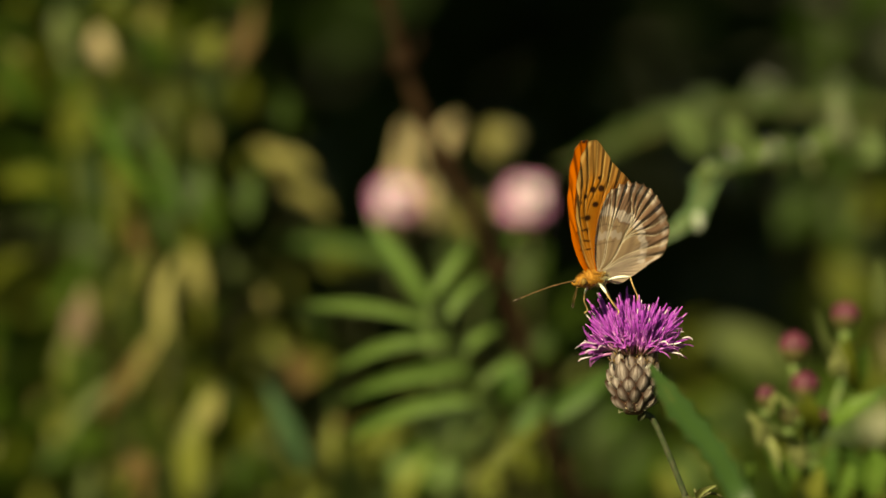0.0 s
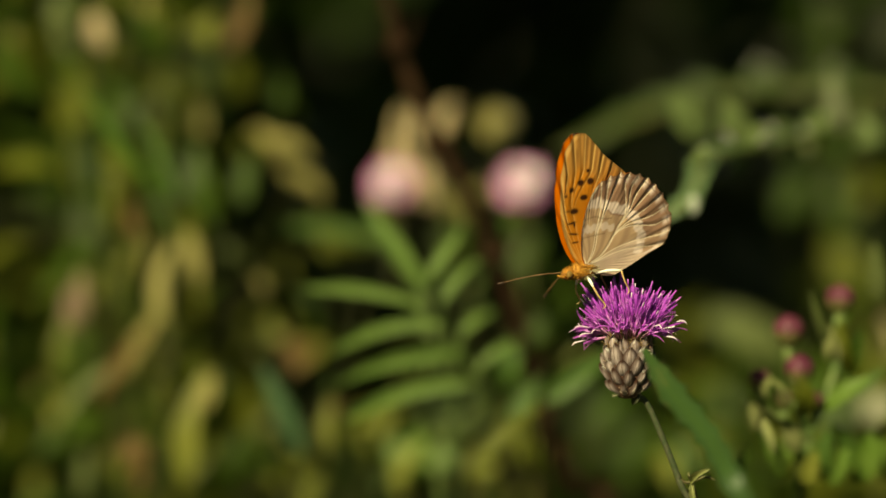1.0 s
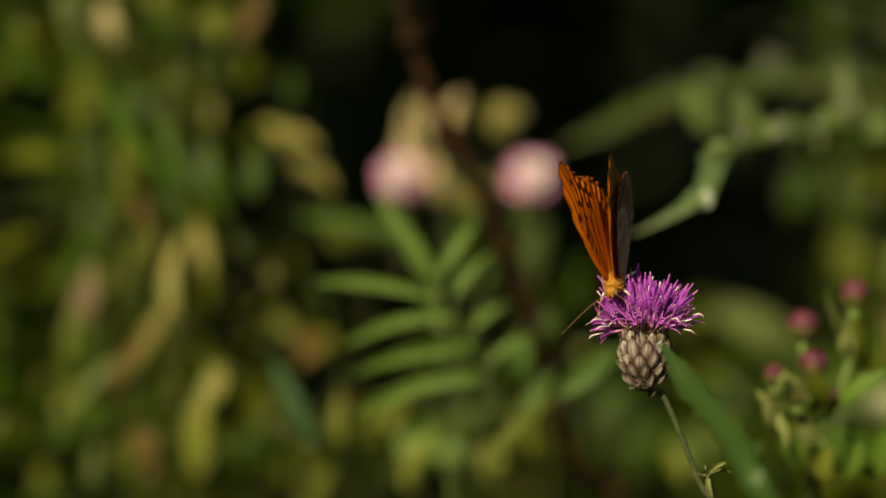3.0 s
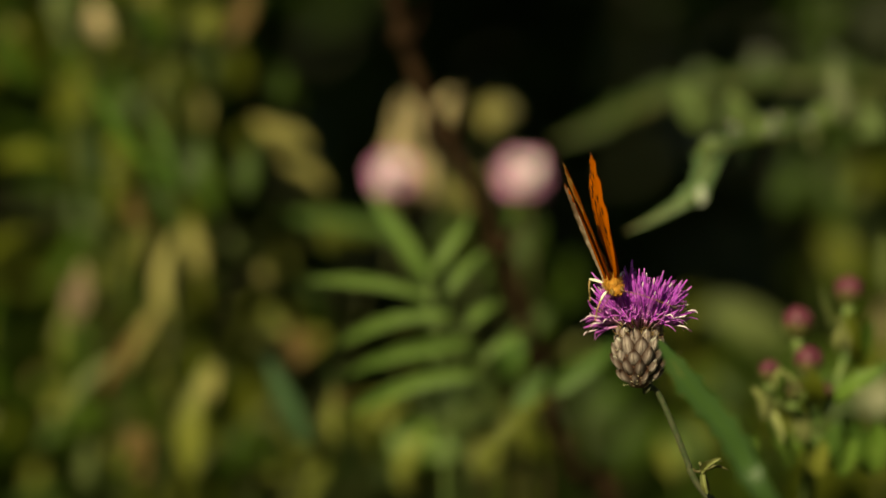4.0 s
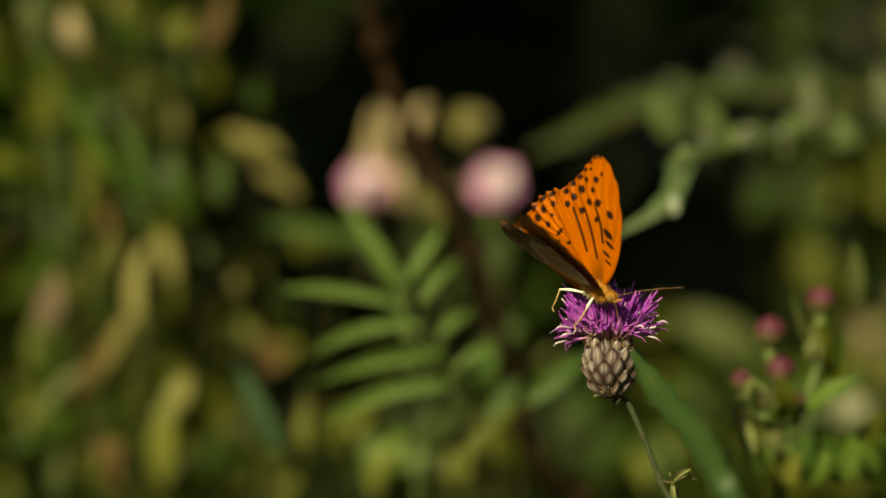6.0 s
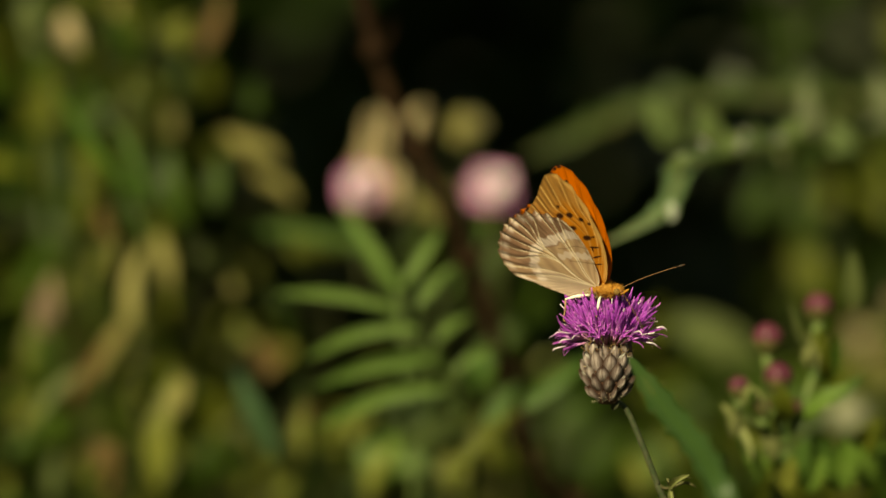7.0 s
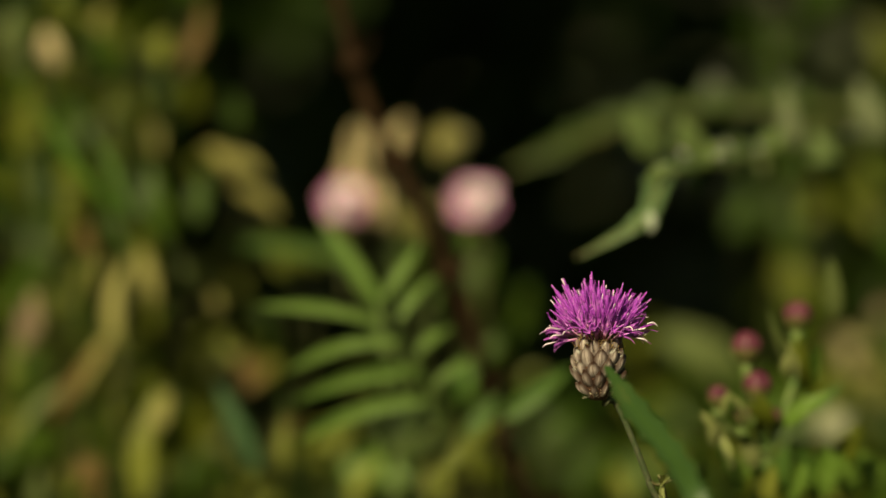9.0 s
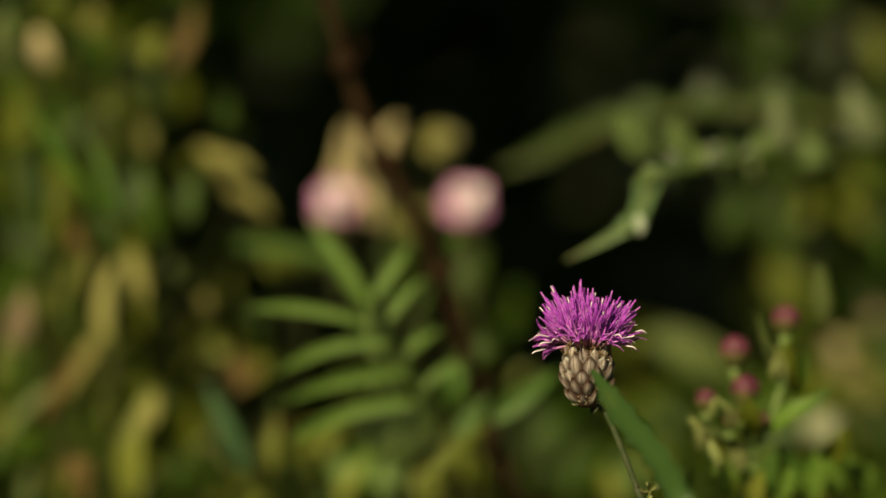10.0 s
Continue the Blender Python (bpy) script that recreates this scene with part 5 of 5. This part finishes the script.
def hind_under(x, y, a, r, rr):
    """Beige at the base, two lilac-silver bands, a brown field, then painted pleat shade and silver patches along the
    rim.
    """
    phase = cell_phase(a, r, HIND_VEINS)
    wave = 0.25 * np.sin(a * 37) + 0.2 * np.sin(a * 23 + r)
    inner = 1 - smooth(line_gap(x, y, ((1.0, 9.2), (-2.9, 9.6), (-6.0, 9.9), (-8.6, 9.2))) + wave, 0.7, 1.25)
    middle_line = ((-0.6, 16.4), (-4.0, 16.2), (-7.0, 15.4), (-10.5, 14.2), (-14.0, 13.2), (-17.4, 9.8), (-18.4, 5.4), (-17.6, 2.4))
    middle = 1 - smooth(line_gap(x, y, middle_line) + wave, 1.0, 1.75)
    beyond = smooth(r - 14.6 - 3.4 * smooth(a, radians(120), radians(150)) - wave, 0.3, 1.6)
    anal = smooth(a, radians(158), radians(166))
    rim_gap = (1 - rr) * r / np.maximum(rr, 0.05)
    silver = smooth(rim_gap, 0.5, 1.0) * (1 - smooth(rim_gap, 2.3, 3.6)) * beyond * (0.5 + 0.5 * np.cos(phase * 6.283)) * smooth(a, radians(104), radians(112))
    # shade of the pleats, painted as brown wedges between the veins
    pleat_shade = beyond * (1 - smooth(np.abs(phase - 0.32), 0.12, 0.30)) * (1 - smooth(rim_gap, 5.5, 8.5)) * (0.55 + 0.45 * np.sin(a * 17 + 1)) * (1 - 0.5 * anal)
    arcs = (1 - smooth(np.abs(line_gap(x, y, ((1.0, 7.2), (-3.0, 7.7), (-6.4, 7.9))) - 0.0), 0.1, 0.32)) + (1 - smooth(line_gap(x, y, ((0.2, 12.0), (-3.4, 12.6), (-6.4, 11.8), (-8.8, 11.8))), 0.1, 0.3))
    m = np.clip(0.46 * pleat_shade + 0.4 * arcs * (1 - anal), 0, 1)
    m = np.maximum(m, 0.6 * smooth(rr, 0.982, 1.0))
    m = np.maximum(m, 0.55 * (1 - smooth(np.abs(rim_gap - 1.25 - 0.25 * np.cos(phase * 6.283)), 0.12, 0.34)) * (1 - 0.6 * anal))
    # the brown field is also darkened for the shade in the pleats
    tone = 0.06 + 0.52 * beyond * (1 - 0.75 * anal) + 0.10 * np.sin(a * 19 + r * 0.9) * (1 - anal) * (1 - beyond)
    veins = np.maximum(vein_mask(a, r, HIND_VEINS, 0.15) * 0.85, (1 - smooth(line_gap(x, y, HIND_EDGE[:6]), 0.35, 0.9)) * 0.85)
    bands = np.maximum(np.maximum(inner * 0.55, middle * 0.72) * (1 - 0.4 * anal), silver * 0.8)
    return m, veins, np.clip(bands + 0.35 * anal * (1 - beyond), 0, 1), np.clip(tone, 0, 1)


def wing_mesh(name, edge, upper, under, under_material, side, lift, scallop, pleat):
    """A thin wing plate with its own pattern above and below; side 1 is the left one."""
    angles, reach = edge_radius(edge)
    na, nr = 330, 110
    av = np.linspace(angles[0], angles[-1], na)
    rv = np.interp(av, angles, reach)
    rim = smooth(rv, 18, 25)
    veins = FORE_VEINS if upper is fore_upper else HIND_VEINS
    rv = rv * (1 - 0.12 * scallop * rim * (np.sin(av * 61) + np.sin(av * 97 + 1)))
    rv = rv * (1 - scallop * rim * np.sin(math.pi * cell_phase(av, rv, veins)))
    t = np.linspace(0.02, 1.0, nr)
    R, A = np.outer(rv, t), np.outer(av, np.ones(nr))
    RR = np.outer(np.ones(na), t)
    X, Y = R * np.cos(A), R * np.sin(A)
    ripple = np.zeros_like(X)
    for vein in veins:
        ripple += np.exp(-((A - vein_way(vein, R)) * R / 0.5) ** 2)
    # the membrane is pleated between the veins, more so towards the rim
    fold = np.abs(2 * cell_phase(A, R, veins) - 1) - 0.5
    Z = lift + 0.5 * np.sin(RR * 2.4) - 0.7 * RR ** 2 + 0.06 * ripple * RR + pleat * fold * smooth(RR, 0.35, 0.9)
    # fine lengthwise wrinkles between the veins
    Z = Z + 0.032 * smooth(RR, 0.4, 0.8) * (np.sin(A * 104 + R * 0.15) + 0.6 * np.sin(A * 67 + 1.3))
    # worn, slightly crimped rims
    Z = Z + smooth(RR, 0.7, 1.0) * rim[:, None] * (0.10 * np.sin(A * 46 + lift * 9) + 0.07 * np.sin(A * 83 + 2))
    verts, cols, faces, slots = [], [], [], []
    for s, pattern in ((1, upper), (-1, under)):
        m, v, b, tone = pattern(X, Y, A, R, RR)
        zz = Z + s * 0.06 * (1 - RR ** 8)
        verts.append(np.stack([X, Y * side, zz], -1).reshape(-1, 3) * MM)
        cols.append(np.stack([m, v, b, tone], -1).reshape(-1, 4))
    count = na * nr
    for s in (0, 1):
        for i in range(na - 1):
            for j in range(nr - 1):
                k = s * count + i * nr + j
                q = (k, k + 1, k + nr + 1, k + nr)
                faces.append(q if (s == 0) == (side == -1) else q[::-1])
                slots.append(s)
    for i in range(na - 1):
        k = i * nr + nr - 1
        faces.append((k, k + nr, k + nr + count, k + count))
        slots.append(0)
    me = bpy.data.meshes.new(name)
    me.from_pydata([tuple(p) for p in np.concatenate(verts)], [], faces)
    me.materials.append(UPPER)
    me.materials.append(under_material)
    me.polygons.foreach_set("material_index", slots)
    me.polygons.foreach_set("use_smooth", [True] * len(faces))
    col = me.attributes.new("pattern", "FLOAT_COLOR", "POINT")
    col.data.foreach_set("color", np.concatenate(cols).astype(np.float32).ravel())
    me.update()
    return me


def hairs(bm, centre, radii, count, length, rnd, back=0.5):
    for k in range(count):
        d = Vector((rnd.gauss(0, 1), rnd.gauss(0, 1), rnd.gauss(0, 1))).normalized()
        p = Vector((d.x * radii[0], d.y * radii[1], d.z * radii[2])) + Vector(centre)
        w = (d + Vector((-back, 0, rnd.uniform(-0.2, 0.2)))).normalized()
        q = rnd.uniform(0.5, 1.3) * length
        tube(bm, [p * MM, (p + w * q) * MM], [0.00009, 0.00002], 3, cap=False)


def butterfly():
    rnd = random.Random(9)
    feelers = {}
    thing = tagged(new("butterfly"), "orange fritillary butterfly with dark spots and silvery buff underwings", "butterfly")
    bm = bmesh.new()
    ball(bm, (0, 0, 0), (4.3 * MM, 2.3 * MM, 2.3 * MM))
    thorax = part("thorax", bm, FUR, thing)
    bm = bmesh.new()
    hairs(bm, (0.4, 0, 0.1), (4.0, 2.1, 2.2), 560, 0.95, rnd)
    part("fur", bm, FUR, thorax, "golden brown hairs")
    bm = bmesh.new()
    hairs(bm, (-1.2, 0, -0.8), (3.4, 2.0, 1.7), 340, 1.2, rnd)
    part("fur", bm, FUR_PALE, thorax, "pale buff hairs on the underside")
    bm = bmesh.new()
    n = 15
    tube(bm, [(x * MM, 0, z * MM) for x, z in ((-2.6 - 1.1 * i, -0.2 + 0.05 * i) for i in range(n))],
         [(0.85 + 0.25 * math.sin(i / 14 * 3.1) + 0.12 * (i % 2) - 0.55 * max(0, (i - 9) / 5) ** 2) * MM for i in range(n)], 14)
    abdomen = part("abdomen", bm, ABDOMEN, thing, "slender orange-brown abdomen")
    bm = bmesh.new()
    ball(bm, (4.9 * MM, 0, 0.2 * MM), (1.5 * MM, 1.6 * MM, 1.5 * MM))
    hairs(bm, (4.9, 0, 0.3), (1.4, 1.4, 1.4), 200, 0.6, rnd, -0.2)
    head = part("head", bm, FUR, thing)
    for s in (1, -1):
        bm = bmesh.new()
        ball(bm, (5.3 * MM, s * 1.25 * MM, 0.35 * MM), (0.95 * MM, 0.7 * MM, 1.0 * MM))
        part("eye", bm, EYE, head, "glossy olive compound eye")
        bm = bmesh.new()
        tube(bm, [(6.0 * MM, s * 0.5 * MM, -0.3 * MM), (7.2 * MM, s * 0.7 * MM, 0.2 * MM), (7.9 * MM, s * 0.8 * MM, 0.9 * MM)], [0.4 * MM, 0.38 * MM, 0.1 * MM], 7)
        part("palp", bm, FUR, head)
        bm = bmesh.new()
        line = spline([(0, 0, 0), (6 * MM, 0, 0.5 * MM), (12 * MM, 0, 0.4 * MM), (17 * MM, 0, 0)], 24)
        tube(bm, line, [0.085 * MM + (0.015 * MM if i % 2 else 0) for i in range(24)], 6)
        ant = part("antenna", bm, ANTENNA, head, "thin russet antenna")
        feelers[s] = ant
        bm = bmesh.new()
        d = (line[-1] - line[-2]).normalized()
        tube(bm, [line[-1] - d * 1.6 * MM, line[-1] - d * 0.8 * MM, line[-1] + d * 0.3 * MM, line[-1] + d * 0.8 * MM], [0.14 * MM, 0.3 * MM, 0.32 * MM, 0.1 * MM], 7)
        part("club", bm, BLACK, ant, "dark club tip")
        for hip, knee, foot in (((0.2, 1.4, -1.8), (0.6, 3.9, -4.4), (-0.8, 5.6, -9.8)), ((-2.8, 1.5, -1.9), (-8.8, 4.6, -2.9), (-9.6, 5.1, -8.8))):
            a, b, c = (Vector((p[0], s * p[1], p[2])) * MM for p in (hip, knee, foot))
            bm = bmesh.new()
            tube(bm, spline([a, (a + b) / 2 + Vector((0, 0, 0.0003)), b], 8), [0.32 * MM] * 3 + [0.42 * MM] * 3 + [0.3 * MM] * 2, 8)
            leg = part("leg", bm, LEG_WHITE, thing, "ivory upper leg")
            bm = bmesh.new()
            tube(bm, spline([b, (b + c) / 2 + Vector((0.0004, s * 0.0003, 0)), c, c + Vector((0.0012, s * 0.0004, -0.0006))], 10), [0.24 * MM] * 4 + [0.2 * MM] * 4 + [0.14 * MM, 0.1 * MM], 7)
            part("shin", bm, LEG_TAN, leg, "tan lower leg")
    wings = {}
    for s, k in ((1, "left"), (-1, "right")):
        fore = new("forewing", wing_mesh("forewing", FORE_EDGE, fore_upper, fore_under, UNDER_FORE, s, 0.0, 0.006, 0.3))
        hind = new("hindwing", wing_mesh("hindwing", HIND_EDGE, hind_upper, hind_under, UNDER_HIND, s, -0.45, 0.024, 0.36))
        tagged(fore, "orange forewing with black spots and bars")
        tagged(hind, "hindwing, spotted orange above and silvery buff below")
        for w in (fore, hind):
            w.parent = thing
        wings[k] = (fore, hind)
    return thing, wings, feelers, abdomen


insect, wings, feelers, tail = butterfly()


# ---- what moves ----
def wing_pose(side, lift, sweep, apart=0.9):
    return pose(0, apart * MM * side, 1.2 * MM, side * lift, 0, 0) @ pose(0, 0, 0, 0, 0, -side * sweep)


def motions():
    # seconds; place; roll, nose down, heading; lift of the left and right wings; sweep of the left and right fore and hind wings
    flight = [
        (0.0, 0.0400, 0.6591, 0.7500, 5.0, 12.4, 225.2, 88.4, 90.7, 8.7, 9.3, -14.8, -13.9),
        (0.5, 0.0407, 0.6595, 0.7501, 5.1, 11.1, 225.1, 90.3, 89.5, 9.4, 9.9, -14.2, -13.5),
        (1.0, 0.0388, 0.6582, 0.7477, 2.4, 13.8, 213.5, 88.6, 92.2, 10.5, 11.0, -12.5, -12.3),
        (1.5, 0.0379, 0.6584, 0.7465, -1.8, 19.2, 212.6, 83.5, 94.7, 13.8, 13.3, -14.4, -14.0),
        (2.0, 0.0388, 0.6586, 0.7437, -3.8, 27.1, 215.5, 84.1, 96.0, 11.1, 12.8, -11.3, -11.8),
    ]
    flight += [
        (2.2, 0.0387, 0.6591, 0.7434, -2.0, 29.5, 221.5, 85.1, 91.4, 11.0, 11.9, -10.4, -10.9),
        (2.5, 0.0409, 0.6610, 0.7459, 2.7, 18.3, 240.9, 85.9, 87.6, 10.9, 11.2, -9.7, -10.1),
        (2.7, 0.0425, 0.6615, 0.7437, 4.3, 25.8, 249.1, 83.6, 74.5, 9.0, 10.6, -7.1, -6.0),
        (3.8, 0.0426, 0.6594, 0.7415, 12.4, 22.0, 277.0, 92.0, 81.5, 8.0, 9.5, -6.0, -6.0),
        (4.0, 0.0431, 0.6594, 0.7417, 12.0, 20.0, 279.8, 91.8, 79.1, 7.7, 9.7, -8.1, -8.1),
        (4.3, 0.0434, 0.6562, 0.7440, 15.0, 14.0, 287.0, 86.3, 75.2, 7.6, 10.4, -8.7, -9.8),
        (4.5, 0.0444, 0.6548, 0.7439, 16.3, 12.6, 300.3, 80.8, 71.4, 7.5, 11.1, -9.3, -11.5),
    ]
    flight += [
        (5.0, 0.0454, 0.6547, 0.7444, 17.2, 21.7, 293.6, 87.1, 75.1, 11.2, 11.2, -12.7, -13.3),
        (5.5, 0.0449, 0.6587, 0.7434, 18.6, 20.4, 298.4, 84.1, 71.7, 4.5, 5.9, -9.4, -8.6),
        (5.7, 0.0453, 0.6531, 0.7428, 4.6, 23.0, 308.9, 86.8, 37.6, 6.1, 7.1, -13.8, -12.3),
        (6.8, 0.0476, 0.6621, 0.7444, 15.6, 4.5, 322.4, 90.4, 79.3, 3.4, 6.0, -10.1, -9.7),
        (7.0, 0.0481, 0.6618, 0.7442, 16.6, 4.3, 326.2, 94.7, 81.0, 5.6, 6.3, -9.6, -9.4),
    ]
    flight += [
        (7.5, 0.0502, 0.6615, 0.7449, 7.9, -3.3, 334.6, 101.1, 71.4, 4.2, 6.3, -6.0, -5.1),
        (8.0, 0.0519, 0.6560, 0.7456, 14.9, -6.5, 338.9, 88.1, 71.4, 5.5, 8.9, -11.1, -7.8),
        (8.2, 0.0545, 0.6561, 0.7469, 20.0, 0.6, 336.4, 74.2, 67.4, 5.6, 10.0, -10.5, -6.4),
        (8.4, 0.0501, 0.6568, 0.7503, 19.3, -0.4, 322.5, 76.0, 77.7, 5.4, 4.2, -3.6, -1.6),
        (8.5, 0.0502, 0.6570, 0.7501, 15.3, -2.4, 324.2, 66.3, 71.5, 15.7, 9.8, -7.0, -7.0),
        (8.6, 0.0480, 0.6584, 0.7514, 19.8, -3.3, 300.6, 76.1, 76.9, 11.7, 7.2, -16.9, -20.9),
    ]
    flight += [
        (8.63, 0.0484, 0.6594, 0.7530, 14.0, 4.0, 303.0, 50.0, 48.0, 12.0, 12.0, -4.0, -4.0),
        (8.67, 0.0496, 0.6608, 0.7580, 6.0, 12.0, 298.0, 24.0, 0.0, 24.0, 12.0, 4.0, 0.0),
        (8.7, 0.0512, 0.6619, 0.7640, 0.0, 14.0, 288.0, -14.0, -62.0, 34.0, 12.0, 8.0, 0.0),
        (8.73, 0.0550, 0.6700, 0.7700, 0.0, 15.0, 275.0, 14.0, -6.0, 24.0, 10.0, 4.0, 0.0),
        (8.77, 0.0625, 0.6850, 0.7850, 0.0, 16.0, 258.0, -20.0, -48.0, 12.0, 12.0, 0.0, 0.0),
        (8.8, 0.0672, 0.6900, 0.7950, 0.0, 16.0, 244.0, -48.0, -74.0, 14.0, 14.0, 0.0, 0.0),
        (8.83, 0.0740, 0.6990, 0.8000, -4.0, 19.0, 252.0, -70.0, -86.0, 12.0, 12.0, 0.0, 0.0),
    ]
    flight += [
        (8.87, 0.0830, 0.7060, 0.8080, -5.0, 20.0, 260.0, 15.0, 10.0, 10.0, 10.0, 0.0, 0.0),
        (8.9, 0.0925, 0.7109, 0.8175, 0.0, 30.0, 272.0, -44.0, -60.0, 14.0, 14.0, 0.0, 0.0),
    ]
    flight += [
        (8.93, 0.1010, 0.7125, 0.8330, 0.0, 14.0, 292.0, 0.0, 0.0, 10.0, 10.0, 0.0, 0.0),
        (9.0, 0.1227, 0.7158, 0.8608, 5.0, 0.0, 320.0, -40.0, -40.0, 14.0, 14.0, 0.0, 0.0),
        (9.1, 0.1550, 0.7200, 0.9000, 5.0, -10.0, 335.0, 40.0, 40.0, 14.0, 14.0, 0.0, 0.0),
        (9.2, 0.2000, 0.7350, 0.9400, 5.0, -15.0, 335.0, -20.0, -20.0, 10.0, 10.0, 0.0, 0.0),
        (9.4, 0.3100, 0.7700, 1.0200, 5.0, -10.0, 335.0, 0.0, 0.0, 14.0, 14.0, 0.0, 0.0),
        (9.7, 0.4600, 0.8200, 1.1000, 5.0, -10.0, 335.0, 60.0, 60.0, 10.0, 10.0, 0.0, 0.0),
        (10.0, 0.6000, 0.8800, 1.1600, 5.0, -10.0, 335.0, 10.0, 10.0, 14.0, 14.0, 0.0, 0.0),
    ]
    walk(insect, [(r[0], pose(*r[1:7])) for r in flight])
    for key, side, k in (("left", 1, 0), ("right", -1, 1)):
        fore, hind = wings[key]
        walk(fore, [(r[0], wing_pose(side, r[7 + k], r[9 + k])) for r in flight])
        walk(hind, [(r[0], wing_pose(side, r[7 + k], r[11 + k], 1.5)) for r in flight])
    # the abdomen hangs a little lower while the butterfly faces away from the sun
    hinge = (-2.6 * MM, 0, -0.2 * MM)
    walk(tail, [(t, pose(*hinge, 0, droop, 0) @ pose(*(-v for v in hinge))) for t, droop in ((0.0, 0), (5.7, 0), (6.8, -13), (8.2, -13), (8.45, 0), (10.0, 0))])
    # antennae: seconds, then how far each points outwards and up, left and right
    feel = [(0.0, 34, -7, 38, -5), (0.5, 33, -5, 40, -5), (1.0, 34, -2, 36, 2), (1.5, 34, 0, 34, 6), (2.0, 34, 0, 34, 7), (2.5, 36, 0, 40, -11), (5.0, 48, -8, 40, -8), (5.5, 45, 0, 40, -8), (5.7, 45, 19, 40, -8),
            (6.8, 38, 14, 42, -10), (7.0, 36, 16, 42, -12), (7.5, 27, 22, 44, -18), (8.0, 28, 18, 43, -8), (8.2, 30, 20, 42, 0), (8.5, 36, 12, 45, -2), (8.6, 32, 9, 45, 0), (10.0, 32, 9, 40, 5)]
    for s in (1, -1):
        walk(feelers[s], [(r[0], pose(6.0 * MM, s * 0.6 * MM, 1.0 * MM, 0, -(r[2] if s > 0 else r[4]), s * (r[1] if s > 0 else r[3]))) for r in feel])
    # the flower sways under the butterfly and rights itself when it leaves
    sway = [(0.0, 0.0, 0.0), (0.5, 0.4, 0.3), (1.0, 0.1, -0.1), (1.5, 0.3, 0.6), (2.0, 0.9, -0.5), (2.5, 0.4, 0.1), (4.0, -0.6, 0.6), (4.5, -1.1, 0.6), (5.0, -0.9, 0.7),
            (5.5, -1.1, 0.4), (7.0, -1.1, 0.6), (7.5, -1.0, 0.8), (8.0, -1.2, 0.9), (8.5, -0.7, 0.8), (8.7, 0.0, 0.3), (9.0, 2.6, 3.7), (9.5, 1.3, 2.2), (10.0, 3.0, 2.7)]
    walk(flower, [(t, pose(FOOT.x, FOOT.y, dz * MM, 0, math.degrees(dx * MM / 0.72), 0)) for t, dx, dz in sway])


motions()
